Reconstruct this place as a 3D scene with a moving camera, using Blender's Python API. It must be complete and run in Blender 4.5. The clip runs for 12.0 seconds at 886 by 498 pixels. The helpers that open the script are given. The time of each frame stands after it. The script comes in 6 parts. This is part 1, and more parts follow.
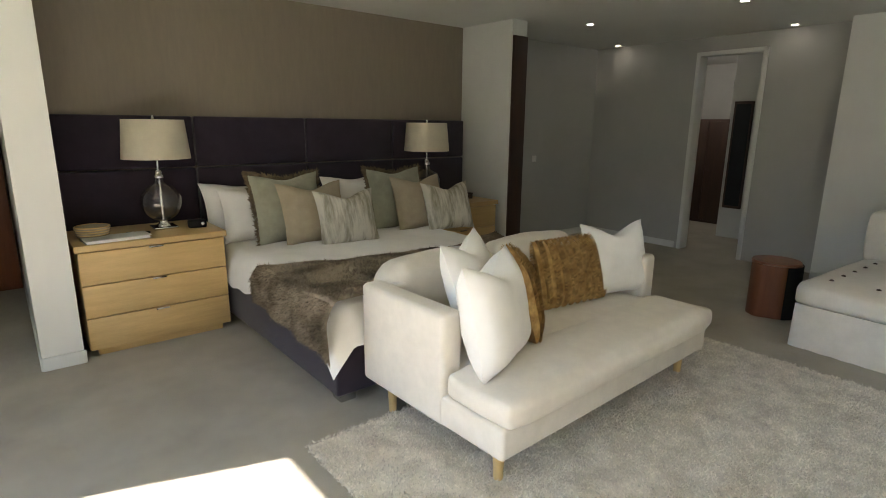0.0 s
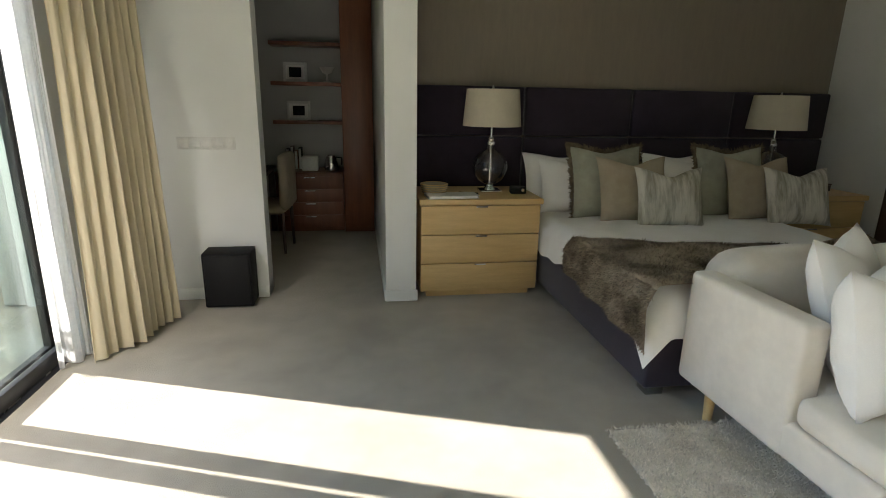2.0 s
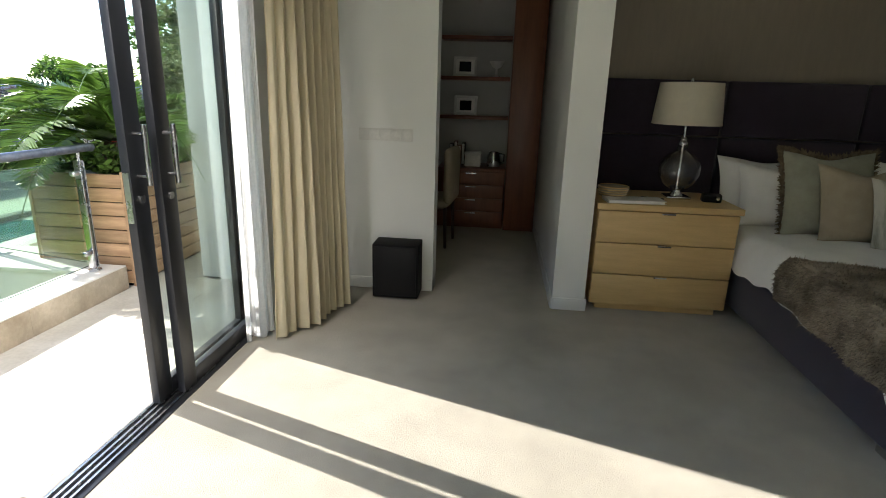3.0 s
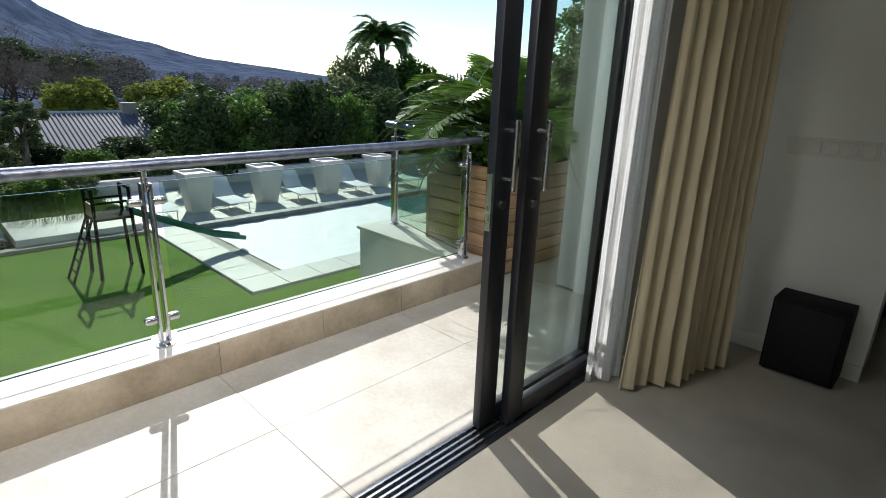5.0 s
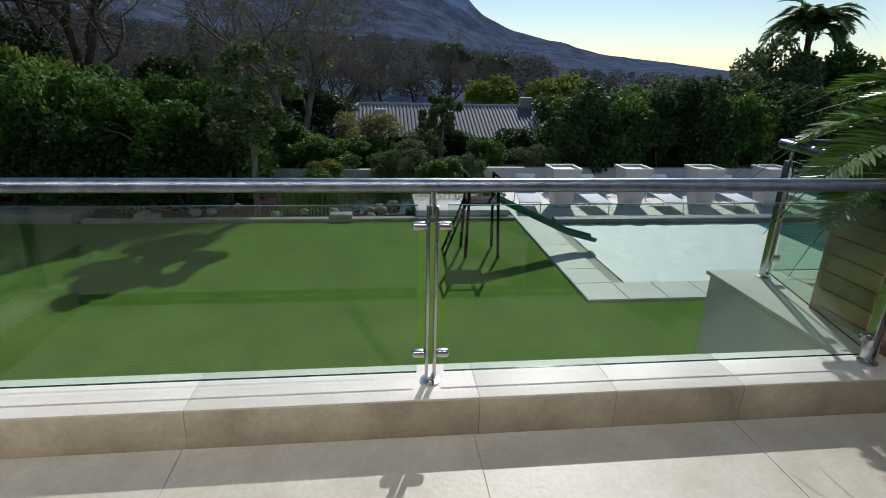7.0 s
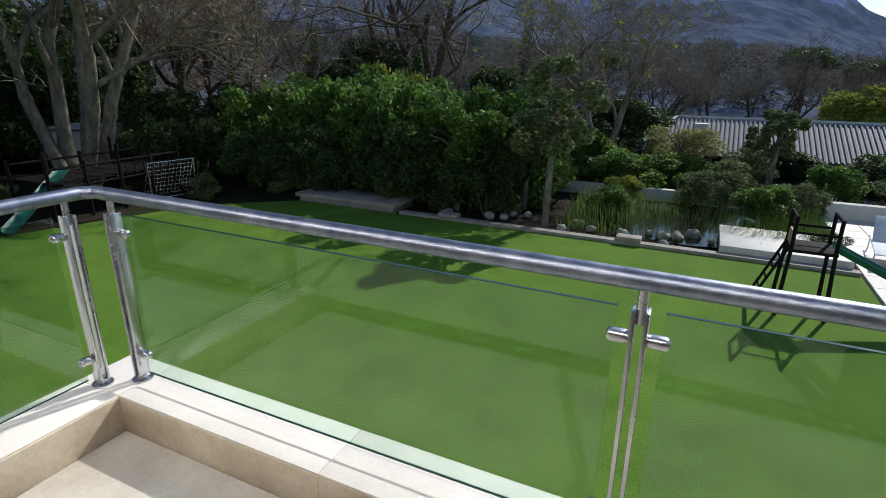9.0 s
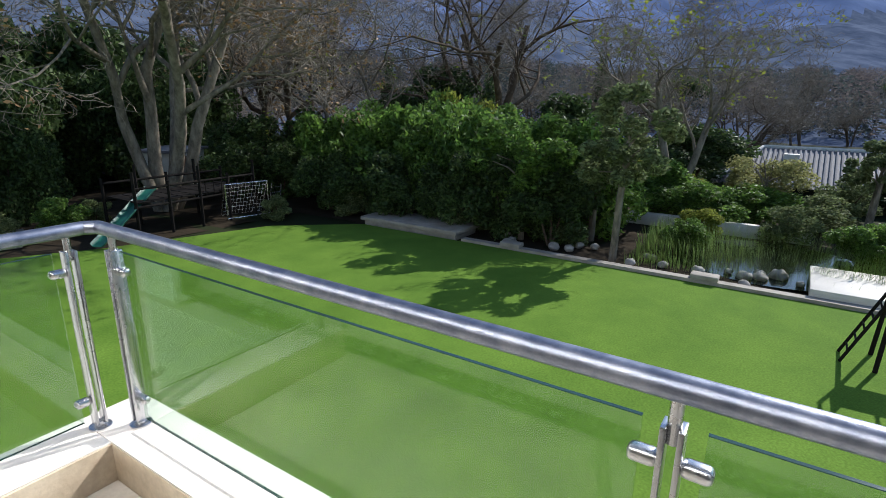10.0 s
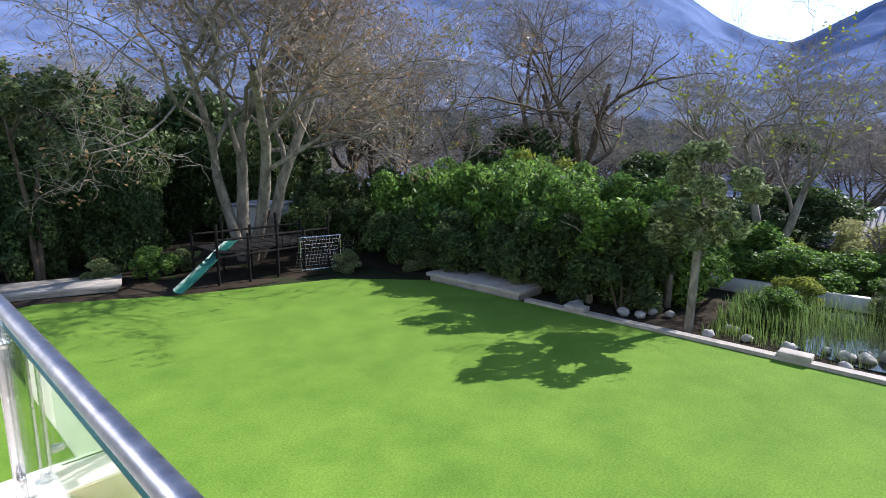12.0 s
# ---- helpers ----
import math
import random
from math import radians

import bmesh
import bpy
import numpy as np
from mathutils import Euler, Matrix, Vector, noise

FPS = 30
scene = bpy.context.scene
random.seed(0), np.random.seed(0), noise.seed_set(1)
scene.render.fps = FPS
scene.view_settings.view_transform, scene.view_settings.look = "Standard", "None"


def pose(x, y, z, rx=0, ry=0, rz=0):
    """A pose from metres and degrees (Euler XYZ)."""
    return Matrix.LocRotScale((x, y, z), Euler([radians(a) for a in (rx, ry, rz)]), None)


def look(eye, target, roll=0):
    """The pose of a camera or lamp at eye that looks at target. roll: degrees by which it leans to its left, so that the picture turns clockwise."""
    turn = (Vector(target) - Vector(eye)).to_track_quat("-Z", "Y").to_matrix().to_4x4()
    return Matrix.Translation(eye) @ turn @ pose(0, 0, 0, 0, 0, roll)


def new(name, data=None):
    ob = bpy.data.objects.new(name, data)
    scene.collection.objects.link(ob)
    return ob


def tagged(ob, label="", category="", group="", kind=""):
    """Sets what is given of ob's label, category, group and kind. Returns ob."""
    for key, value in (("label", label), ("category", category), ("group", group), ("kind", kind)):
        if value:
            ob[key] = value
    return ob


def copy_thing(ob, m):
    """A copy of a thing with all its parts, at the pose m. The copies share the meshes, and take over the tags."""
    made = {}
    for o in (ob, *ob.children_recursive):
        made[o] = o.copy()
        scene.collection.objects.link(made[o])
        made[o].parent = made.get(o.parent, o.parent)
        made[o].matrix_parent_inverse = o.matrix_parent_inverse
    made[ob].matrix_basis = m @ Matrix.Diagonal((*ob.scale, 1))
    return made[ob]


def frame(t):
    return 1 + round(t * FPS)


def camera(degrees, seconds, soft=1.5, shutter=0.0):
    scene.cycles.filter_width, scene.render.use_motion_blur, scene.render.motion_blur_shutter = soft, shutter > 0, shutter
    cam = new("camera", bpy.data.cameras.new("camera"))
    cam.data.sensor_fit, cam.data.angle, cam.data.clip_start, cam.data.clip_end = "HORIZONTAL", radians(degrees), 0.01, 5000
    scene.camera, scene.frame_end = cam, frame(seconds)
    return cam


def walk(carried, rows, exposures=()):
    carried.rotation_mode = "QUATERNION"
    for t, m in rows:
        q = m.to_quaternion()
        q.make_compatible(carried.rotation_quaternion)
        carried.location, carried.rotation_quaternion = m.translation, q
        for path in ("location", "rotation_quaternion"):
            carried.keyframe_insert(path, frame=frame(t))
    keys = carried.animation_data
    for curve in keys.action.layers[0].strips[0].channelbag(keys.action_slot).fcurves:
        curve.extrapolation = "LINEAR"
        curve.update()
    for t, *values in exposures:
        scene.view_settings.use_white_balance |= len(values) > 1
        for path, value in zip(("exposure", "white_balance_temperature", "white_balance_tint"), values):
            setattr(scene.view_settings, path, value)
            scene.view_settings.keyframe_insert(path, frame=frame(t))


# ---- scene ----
cam = camera(79.0, 12.0, soft=0.9)
PATH = [
    (0, (-0.022, -0.022, 1.591), (1.218, 1.482, 1.139), 0.6),
    (0.5, (-0.062, 0.041, 1.57), (1.006, 1.657, 1.073), 0.7),
    (1, (-0.087, 0.075, 1.571), (0.723, 1.826, 1.043), 0.7),
    (1.5, (-0.115, 0.127, 1.522), (0.437, 1.977, 1.0), 0.9),
    (2, (-0.159, 0.166, 1.514), (0.144, 2.07, 0.98), 1.1),
    (2.5, (-0.331, 0.254, 1.525), (-0.255, 2.174, 0.968), 1.5),
    (3, (-0.397, 0.382, 1.474), (-0.591, 2.295, 0.923), 1.7),
    (3.2, (-0.43, 0.407, 1.47), (-0.732, 2.305, 0.917), 2.0),
    (4.8, (-0.632, 0.887, 1.46), (-1.872, 2.339, 0.866), 1.9),
    (5, (-0.69, 0.946, 1.441), (-2.025, 2.311, 0.848), 2.0),
    (5.5, (-0.849, 1.088, 1.436), (-2.381, 2.224, 0.835), 2.1),
    (6, (-0.979, 1.227, 1.432), (-2.669, 2.102, 0.819), 1.9),
    (6.5, (-1.118, 1.377, 1.449), (-2.924, 1.964, 0.823), 1.8),
    (7, (-1.253, 1.498, 1.486), (-3.133, 1.723, 0.842), 1.4),
    (7.5, (-1.452, 1.569, 1.489), (-3.338, 1.478, 0.831), 1.4),
    (7.7, (-1.519, 1.595, 1.5), (-3.395, 1.391, 0.836), 1.3),
    (9.3, (-2.047, 1.806, 1.561), (-3.718, 0.891, 0.952), 0.5),
    (9.5, (-2.124, 1.81, 1.569), (-3.773, 0.846, 0.977), 0.5),
    (10, (-2.304, 1.82, 1.571), (-3.913, 0.765, 1.024), 0.6),
    (10.5, (-2.515, 1.886, 1.56), (-4.073, 0.736, 1.06), 0.4),
    (11, (-2.69, 1.958, 1.564), (-4.193, 0.723, 1.102), 0.5),
    (11.5, (-2.873, 2.079, 1.608), (-4.34, 0.785, 1.193), 0.4),
    (12, (-3.014, 2.226, 1.622), (-4.456, 0.886, 1.269), 0.4),
]
EXPOSURES = [(0, 2.90, 7000, 15), (1, 2.44, 6900, 13), (2.5, 1.92, 6600, 10), (3.2, 1.52, 6500, 10), (4.8, 0.4, 6350, 9), (5.5, 0.1, 6300, 9), (6.5, -0.28, 6250, 8),
             (7.5, -0.5, 6300, 9), (9.5, 0.28, 6350, 10), (10.5, 0.78, 6300, 12), (12, 1.3, 6250, 17)]
walk(cam, [(t, look(eye, target, roll)) for t, eye, target, roll in PATH], EXPOSURES)
SUN_AZ, SUN_EL = 160.5, 37.2          # degrees: from +x towards +y, and above the horizon


# ---- world, sun ----
world = bpy.data.worlds.new("sky")
scene.world = world
world.use_nodes = True
wn = world.node_tree
sky = wn.nodes.new("ShaderNodeTexSky")
sky.sky_type, sky.sun_disc = "NISHITA", False
sky.sun_elevation, sky.sun_rotation = radians(SUN_EL), radians(90 - SUN_AZ)
sky.dust_density, sky.air_density, sky.ozone_density = 0.1, 1.0, 1.6
wn.links.new(sky.outputs[0], wn.nodes["Background"].inputs[0])
wn.nodes["Background"].inputs[1].default_value = 0.12
sun = new("sun", bpy.data.lights.new("sun", "SUN"))
sun.data.energy, sun.data.angle, sun.data.color = 4.2, radians(0.53), (1.0, 0.965, 0.91)
to_sun = Vector((math.cos(radians(SUN_AZ)) * math.cos(radians(SUN_EL)), math.sin(radians(SUN_AZ)) * math.cos(radians(SUN_EL)), math.sin(radians(SUN_EL))))
sun.matrix_world = look(to_sun * 60, (0, 0, 0))
# added fill lamp under the sliding door's head, standing in for skylight
door_fill = new("door_fill_lamp", bpy.data.lights.new("door_fill_lamp", "AREA"))
door_fill.data.shape, door_fill.data.size, door_fill.data.size_y = "RECTANGLE", 5.4, 0.25
door_fill.data.energy, door_fill.data.color = 112.0, (1.0, 0.95, 0.90)
door_fill.matrix_world = Matrix.Translation((-1.93, 0.6, 2.37)) @ pose(0, 0, 0, 0, 0, 90) @ pose(0, 0, 0, 53)


# ---- materials ----
def mat(name, color, color2=None, scale=8.0, rough=0.6, metal=0.0, bump=0.0, bump_scale=60.0, stretch=(1, 1, 1), vary=0.0,
        spec=0.5, kind="noise", sheen=0.0, island=0.0, detail=6.0, contrast=(0.35, 0.65), rough_var=0.1, trans=0.0, grain=0.1):
    """A principled material: two colours mixed by noise or waves at one scale, finer mottling, bump, and a random shade for each object or island."""
    m = bpy.data.materials.new(name)
    m.use_nodes = True
    nt = m.node_tree
    n, ln = nt.nodes, nt.links.new
    p = n["Principled BSDF"]
    tc = n.new("ShaderNodeTexCoord")
    mp = n.new("ShaderNodeMapping")
    mp.inputs["Scale"].default_value = stretch
    ln(tc.outputs["Object"], mp.inputs[0])
    if kind == "wave":
        tex = n.new("ShaderNodeTexWave")
        tex.inputs["Scale"].default_value, tex.inputs["Distortion"].default_value, tex.inputs["Detail"].default_value = scale, 4.0, 3.0
    else:
        tex = n.new("ShaderNodeTexNoise")
        tex.inputs["Scale"].default_value, tex.inputs["Detail"].default_value, tex.inputs["Roughness"].default_value = scale, detail, 0.62
    ln(mp.outputs[0], tex.inputs["Vector"])
    ramp = n.new("ShaderNodeValToRGB")
    c2 = color2 or tuple(c * 0.82 for c in color)
    ramp.color_ramp.elements[0].position, ramp.color_ramp.elements[1].position = contrast
    ramp.color_ramp.elements[0].color, ramp.color_ramp.elements[1].color = (*c2, 1), (*color, 1)
    ln(tex.outputs["Fac"], ramp.inputs[0])
    out = ramp.outputs[0]
    fine = n.new("ShaderNodeTexNoise")
    fine.inputs["Scale"].default_value, fine.inputs["Detail"].default_value = bump_scale, 4.0
    ln(mp.outputs[0], fine.inputs["Vector"])
    hsv = n.new("ShaderNodeHueSaturation")
    ln(out, hsv.inputs["Color"])
    mr = n.new("ShaderNodeMapRange")
    mr.inputs["To Min"].default_value, mr.inputs["To Max"].default_value = 1 - grain, 1 + grain
    ln(fine.outputs["Fac"], mr.inputs["Value"])
    val = mr.outputs[0]
    if vary or island:
        src = n.new("ShaderNodeNewGeometry").outputs["Random Per Island"] if island else n.new("ShaderNodeObjectInfo").outputs["Random"]
        mv = n.new("ShaderNodeMapRange")
        amt = island or vary
        mv.inputs["To Min"].default_value, mv.inputs["To Max"].default_value = 1 - amt, 1 + amt
        ln(src, mv.inputs["Value"])
        mul = n.new("ShaderNodeMath")
        mul.operation = "MULTIPLY"
        ln(val, mul.inputs[0]), ln(mv.outputs[0], mul.inputs[1])
        val = mul.outputs[0]
    ln(val, hsv.inputs["Value"])
    ln(hsv.outputs[0], p.inputs["Base Color"])
    rr = n.new("ShaderNodeMapRange")
    rr.inputs["To Min"].default_value, rr.inputs["To Max"].default_value = max(0.0, rough - rough_var), min(1.0, rough + rough_var)
    ln(tex.outputs["Fac"], rr.inputs["Value"])
    ln(rr.outputs[0], p.inputs["Roughness"])
    p.inputs["Metallic"].default_value, p.inputs["Specular IOR Level"].default_value = metal, spec
    if sheen:
        p.inputs["Sheen Weight"].default_value = sheen
    if trans:
        tr = n.new("ShaderNodeBsdfTranslucent")
        ln(hsv.outputs[0], tr.inputs["Color"])
        mx = n.new("ShaderNodeMixShader")
        mx.inputs[0].default_value = trans
        ln(p.outputs[0], mx.inputs[1]), ln(tr.outputs[0], mx.inputs[2])
        ln(mx.outputs[0], n["Material Output"].inputs["Surface"])
    if bump:
        b = n.new("ShaderNodeBump")
        b.inputs["Strength"].default_value, b.inputs["Distance"].default_value = bump, 0.01
        ln(fine.outputs["Fac"], b.inputs["Height"])
        ln(b.outputs[0], p.inputs["Normal"])
    return m


def glass_mat(name, tint, power=5.0, base=0.05):
    """Clear sheet glass: it lets light straight through, tinted, and mirrors more at a grazing view."""
    m = bpy.data.materials.new(name)
    m.use_nodes = True
    n, ln = m.node_tree.nodes, m.node_tree.links.new
    n.remove(n["Principled BSDF"])
    t, g, f, x = (n.new("ShaderNode" + k) for k in ("BsdfTransparent", "BsdfGlossy", "LayerWeight", "MixShader"))
    pw, ma = n.new("ShaderNodeMath"), n.new("ShaderNodeMath")
    pw.operation, ma.operation = "POWER", "MULTIPLY_ADD"
    f.inputs["Blend"].default_value, pw.inputs[1].default_value, ma.inputs[1].default_value, ma.inputs[2].default_value = 0.5, power, 0.9, base
    t.inputs[0].default_value, g.inputs["Roughness"].default_value = (*tint, 1), 0.0
    ln(f.outputs["Facing"], pw.inputs[0]), ln(pw.outputs[0], ma.inputs[0]), ln(ma.outputs[0], x.inputs[0])
    ln(t.outputs[0], x.inputs[1]), ln(g.outputs[0], x.inputs[2])
    ln(x.outputs[0], n["Material Output"].inputs["Surface"])
    return m


def glow_mat(name, color, strength):
    m = bpy.data.materials.new(name)
    m.use_nodes = True
    p = m.node_tree.nodes["Principled BSDF"]
    p.inputs["Emission Color"].default_value, p.inputs["Emission Strength"].default_value = (*color, 1), strength
    return m


WHITE = mat("white_paint", (0.74, 0.75, 0.73), (0.69, 0.70, 0.68), 1.5, 0.6, bump=0.05, bump_scale=180)
GREYWALL = mat("pale_grey_paint", (0.45, 0.455, 0.435), (0.41, 0.415, 0.40), 1.5, 0.6, bump=0.05, bump_scale=180)
CEIL = mat("ceiling_paint", (0.72, 0.73, 0.70), (0.68, 0.69, 0.66), 1.2, 0.7, bump=0.03, bump_scale=150)
TAUPE = mat("taupe_wallpaper", (0.235, 0.20, 0.152), (0.215, 0.183, 0.14), 5, 0.55, bump=0.15, bump_scale=220, stretch=(6, 1, 1))
CARPET = mat("carpet", (0.43, 0.395, 0.325), (0.33, 0.30, 0.245), 2.4, 0.95, bump=0.6, bump_scale=300, spec=0.1, sheen=0.2, contrast=(0.32, 0.68), grain=0.2)
PURPLE = mat("dark_aubergine_fabric", (0.034, 0.025, 0.040), (0.022, 0.016, 0.027), 5, 0.85, bump=0.3, bump_scale=500, spec=0.2, sheen=0.3, grain=0.2)
OAK = mat("pale_oak", (0.64, 0.445, 0.20), (0.56, 0.38, 0.165), 3.0, 0.42, bump=0.06, bump_scale=60, stretch=(1, 1, 9), vary=0.05)
WALNUT = mat("reddish_wood", (0.20, 0.075, 0.035), (0.15, 0.052, 0.025), 3.0, 0.4, bump=0.05, stretch=(6, 6, 0.7), vary=0.05)
DARKWOOD = mat("dark_wood", (0.055, 0.026, 0.016), (0.035, 0.017, 0.011), 3.0, 0.45, stretch=(6, 6, 0.7))
LINEN = mat("white_linen", (0.86, 0.85, 0.82), (0.80, 0.79, 0.76), 6, 0.85, bump=0.12, bump_scale=350, spec=0.2, sheen=0.2)
SOFAFAB = mat("cream_upholstery", (0.77, 0.715, 0.63), (0.70, 0.65, 0.57), 10, 0.9, bump=0.2, bump_scale=420, spec=0.2, sheen=0.25)
BEIGE = mat("beige_linen", (0.42, 0.36, 0.265), (0.37, 0.315, 0.23), 14, 0.9, bump=0.2, bump_scale=420, spec=0.2)
SAGE = mat("sage_fabric", (0.36, 0.36, 0.28), (0.29, 0.29, 0.225), 10, 0.85, bump=0.2, bump_scale=380, spec=0.2, sheen=0.2)
FURTRIM = mat("brown_fur_trim", (0.24, 0.19, 0.125), (0.11, 0.085, 0.058), 30, 0.95, bump=0.5, bump_scale=250, spec=0.1)
STRIPEFAB = mat("feather_print_fabric", (0.66, 0.63, 0.55), (0.33, 0.31, 0.245), 7, 0.9, bump=0.3, bump_scale=300, stretch=(3.2, 1, 0.5), spec=0.2, contrast=(0.36, 0.58))
OCHRE = mat("ochre_knit", (0.52, 0.35, 0.15), (0.27, 0.155, 0.06), 20, 0.95, bump=0.5, bump_scale=200, spec=0.1, island=0.35)
FUR = mat("faux_fur", (0.42, 0.35, 0.26), (0.10, 0.08, 0.057), 4.2, 0.95, bump=0.4, bump_scale=160, spec=0.15, island=0.35, contrast=(0.34, 0.62))
RUGMAT = mat("cream_shag", (0.80, 0.745, 0.655), (0.60, 0.55, 0.475), 7, 0.95, bump=0.3, bump_scale=200, spec=0.1, island=0.24)
CURTAIN = mat("cream_curtain", (0.66, 0.585, 0.42), (0.61, 0.54, 0.385), 6, 0.9, bump=0.12, bump_scale=400, spec=0.1, trans=0.22)
SHEER = mat("white_sheer", (0.88, 0.88, 0.88), (0.83, 0.83, 0.84), 6, 0.9, bump=0.05, spec=0.1, trans=0.62)
SHADE = mat("cream_lampshade", (0.74, 0.69, 0.56), (0.69, 0.64, 0.52), 12, 0.9, bump=0.1, bump_scale=500, spec=0.1, trans=0.35)
CHROME = mat("polished_chrome", (0.75, 0.75, 0.76), None, 5, 0.12, 1.0, rough_var=0.04)
STEEL = mat("brushed_steel", (0.60, 0.60, 0.61), (0.50, 0.50, 0.52), 5, 0.27, 1.0, rough_var=0.06)
RAILSTEEL = mat("brushed_rail_steel", (0.29, 0.31, 0.37), (0.17, 0.19, 0.25), 16, 0.42, 1.0, bump=0.08, bump_scale=120, rough_var=0.12)
GLASSEDGE = mat("green_glass_edge", (0.010, 0.040, 0.032), None, 5, 0.15)
ALU = mat("charcoal_aluminium", (0.018, 0.020, 0.026), (0.014, 0.016, 0.021), 6, 0.4, 0.0, rough_var=0.06)
BLACK = mat("black_plastic", (0.010, 0.010, 0.011), None, 10, 0.6, bump=0.1, spec=0.25)
BLACKASH = mat("black_ash", (0.008, 0.008, 0.009), (0.005, 0.005, 0.006), 20, 0.7, bump=0.15, stretch=(1, 1, 6), spec=0.2)
PLASTIC = mat("white_plastic", (0.72, 0.72, 0.69), None, 5, 0.35)
STONE = mat("travertine", (0.56, 0.52, 0.455), (0.42, 0.375, 0.31), 2.6, 0.5, bump=0.14, bump_scale=45, vary=0.08, detail=10.0, contrast=(0.30, 0.62), grain=0.16)
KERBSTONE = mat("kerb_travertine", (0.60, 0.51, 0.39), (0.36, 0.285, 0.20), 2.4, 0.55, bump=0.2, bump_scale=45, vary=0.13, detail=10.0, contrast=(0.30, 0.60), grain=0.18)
JOINT = mat("grey_mortar", (0.54, 0.50, 0.43), None, 20, 0.9, bump=0.2)
PLASTER = mat("white_plaster", (0.66, 0.64, 0.59), (0.58, 0.56, 0.51), 3, 0.8, bump=0.1, bump_scale=120)
DECKWOOD = mat("balau_slats", (0.50, 0.32, 0.185), (0.34, 0.20, 0.11), 4, 0.55, bump=0.1, bump_scale=90, stretch=(1, 1, 8), vary=0.22)
LAWN = mat("lawn", (0.130, 0.225, 0.034), (0.074, 0.146, 0.020), 0.8, 0.9, bump=0.35, bump_scale=30, spec=0.05, grain=0.5, detail=13.0, contrast=(0.26, 0.74))
SOIL = mat("dark_soil", (0.045, 0.035, 0.024), (0.025, 0.02, 0.014), 1.1, 0.95, bump=0.8, bump_scale=14, spec=0.05)
EARTH = mat("wooded_ground", (0.032, 0.040, 0.018), (0.018, 0.021, 0.012), 0.05, 0.95, bump=0.8, bump_scale=0.8, spec=0.05)
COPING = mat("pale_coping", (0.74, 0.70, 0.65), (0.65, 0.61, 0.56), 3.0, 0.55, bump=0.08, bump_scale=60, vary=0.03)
POOLSTONE = mat("pale_paving", (0.62, 0.59, 0.53), (0.54, 0.51, 0.46), 1.4, 0.6, bump=0.1, bump_scale=40, vary=0.06)
POOLCOVER = mat("silver_pool_cover", (0.88, 0.87, 0.85), (0.76, 0.76, 0.76), 1.6, 0.6, bump=0.5, bump_scale=5.0, stretch=(1, 2.5, 1))
WATER = mat("pool_water", (0.05, 0.22, 0.26), None, 2, 0.05, bump=0.2, bump_scale=6)
PONDWATER = mat("pond_water", (0.012, 0.017, 0.014), None, 2, 0.06, bump=0.3, bump_scale=5)
EDGESTONE = mat("weathered_edging_stone", (0.36, 0.325, 0.28), (0.24, 0.215, 0.185), 2.5, 0.8, bump=0.3, bump_scale=30)
POT = mat("white_pot", (0.66, 0.64, 0.60), (0.60, 0.58, 0.54), 4, 0.5, bump=0.05)
LOUNGE = mat("white_mesh_fabric", (0.72, 0.74, 0.78), None, 20, 0.7)
BARK = mat("grey_bark", (0.27, 0.235, 0.185), (0.11, 0.095, 0.075), 5.5, 0.9, bump=0.9, bump_scale=26, stretch=(1, 1, 0.4), spec=0.05, grain=0.25)
DARKBARK = mat("brown_bark", (0.14, 0.105, 0.075), (0.07, 0.052, 0.038), 3.5, 0.9, bump=0.8, bump_scale=18, stretch=(1, 1, 0.4), spec=0.05)
TWIG = mat("twigs", (0.34, 0.29, 0.23), (0.17, 0.14, 0.11), 3, 0.9, spec=0.05)
LEAF = mat("green_leaves", (0.165, 0.285, 0.052), (0.062, 0.120, 0.028), 1.1, 0.55, island=0.6, trans=0.45, spec=0.3)
DARKLEAF = mat("dark_green_leaves", (0.085, 0.135, 0.040), (0.035, 0.060, 0.020), 1.2, 0.6, island=0.6, trans=0.35, spec=0.25)
PALELEAF = mat("pale_straw_leaves", (0.36, 0.35, 0.15), (0.22, 0.23, 0.09), 1.5, 0.75, island=0.4, trans=0.4, spec=0.12)
YELLOWLEAF = mat("yellow_green_leaves", (0.30, 0.33, 0.06), (0.17, 0.21, 0.04), 1.5, 0.75, island=0.4, trans=0.45, spec=0.12)
OLIVELEAF = mat("grey_green_leaves", (0.20, 0.245, 0.105), (0.095, 0.125, 0.055), 1.5, 0.75, island=0.5, trans=0.35, spec=0.12)
DRYLEAF = mat("dry_brown_leaves", (0.34, 0.20, 0.085), (0.20, 0.12, 0.05), 1.5, 0.6, island=0.4, trans=0.3)
FROND = mat("palm_fronds", (0.11, 0.20, 0.030), (0.065, 0.125, 0.02), 2, 0.4, island=0.3, trans=0.35)
ROOFTILE = mat("grey_roof_tiles", (0.20, 0.20, 0.215), (0.12, 0.12, 0.135), 1.5, 0.7, bump=0.1, vary=0.2)
CREAMWALL = mat("cream_house_wall", (0.46, 0.41, 0.33), None, 2, 0.8, bump=0.1)
FRAMEBLACK = mat("dark_painted_timber", (0.014, 0.011, 0.010), (0.008, 0.007, 0.006), 6, 0.85, spec=0.15)
GREENSLIDE = mat("green_plastic", (0.008, 0.12, 0.085), (0.006, 0.09, 0.065), 8, 0.5)
ROCK = mat("pale_boulders", (0.42, 0.40, 0.37), (0.22, 0.21, 0.19), 3, 0.85, bump=0.6, bump_scale=18)
REDFLOWER = mat("red_petals", (0.55, 0.03, 0.02), None, 8, 0.5)
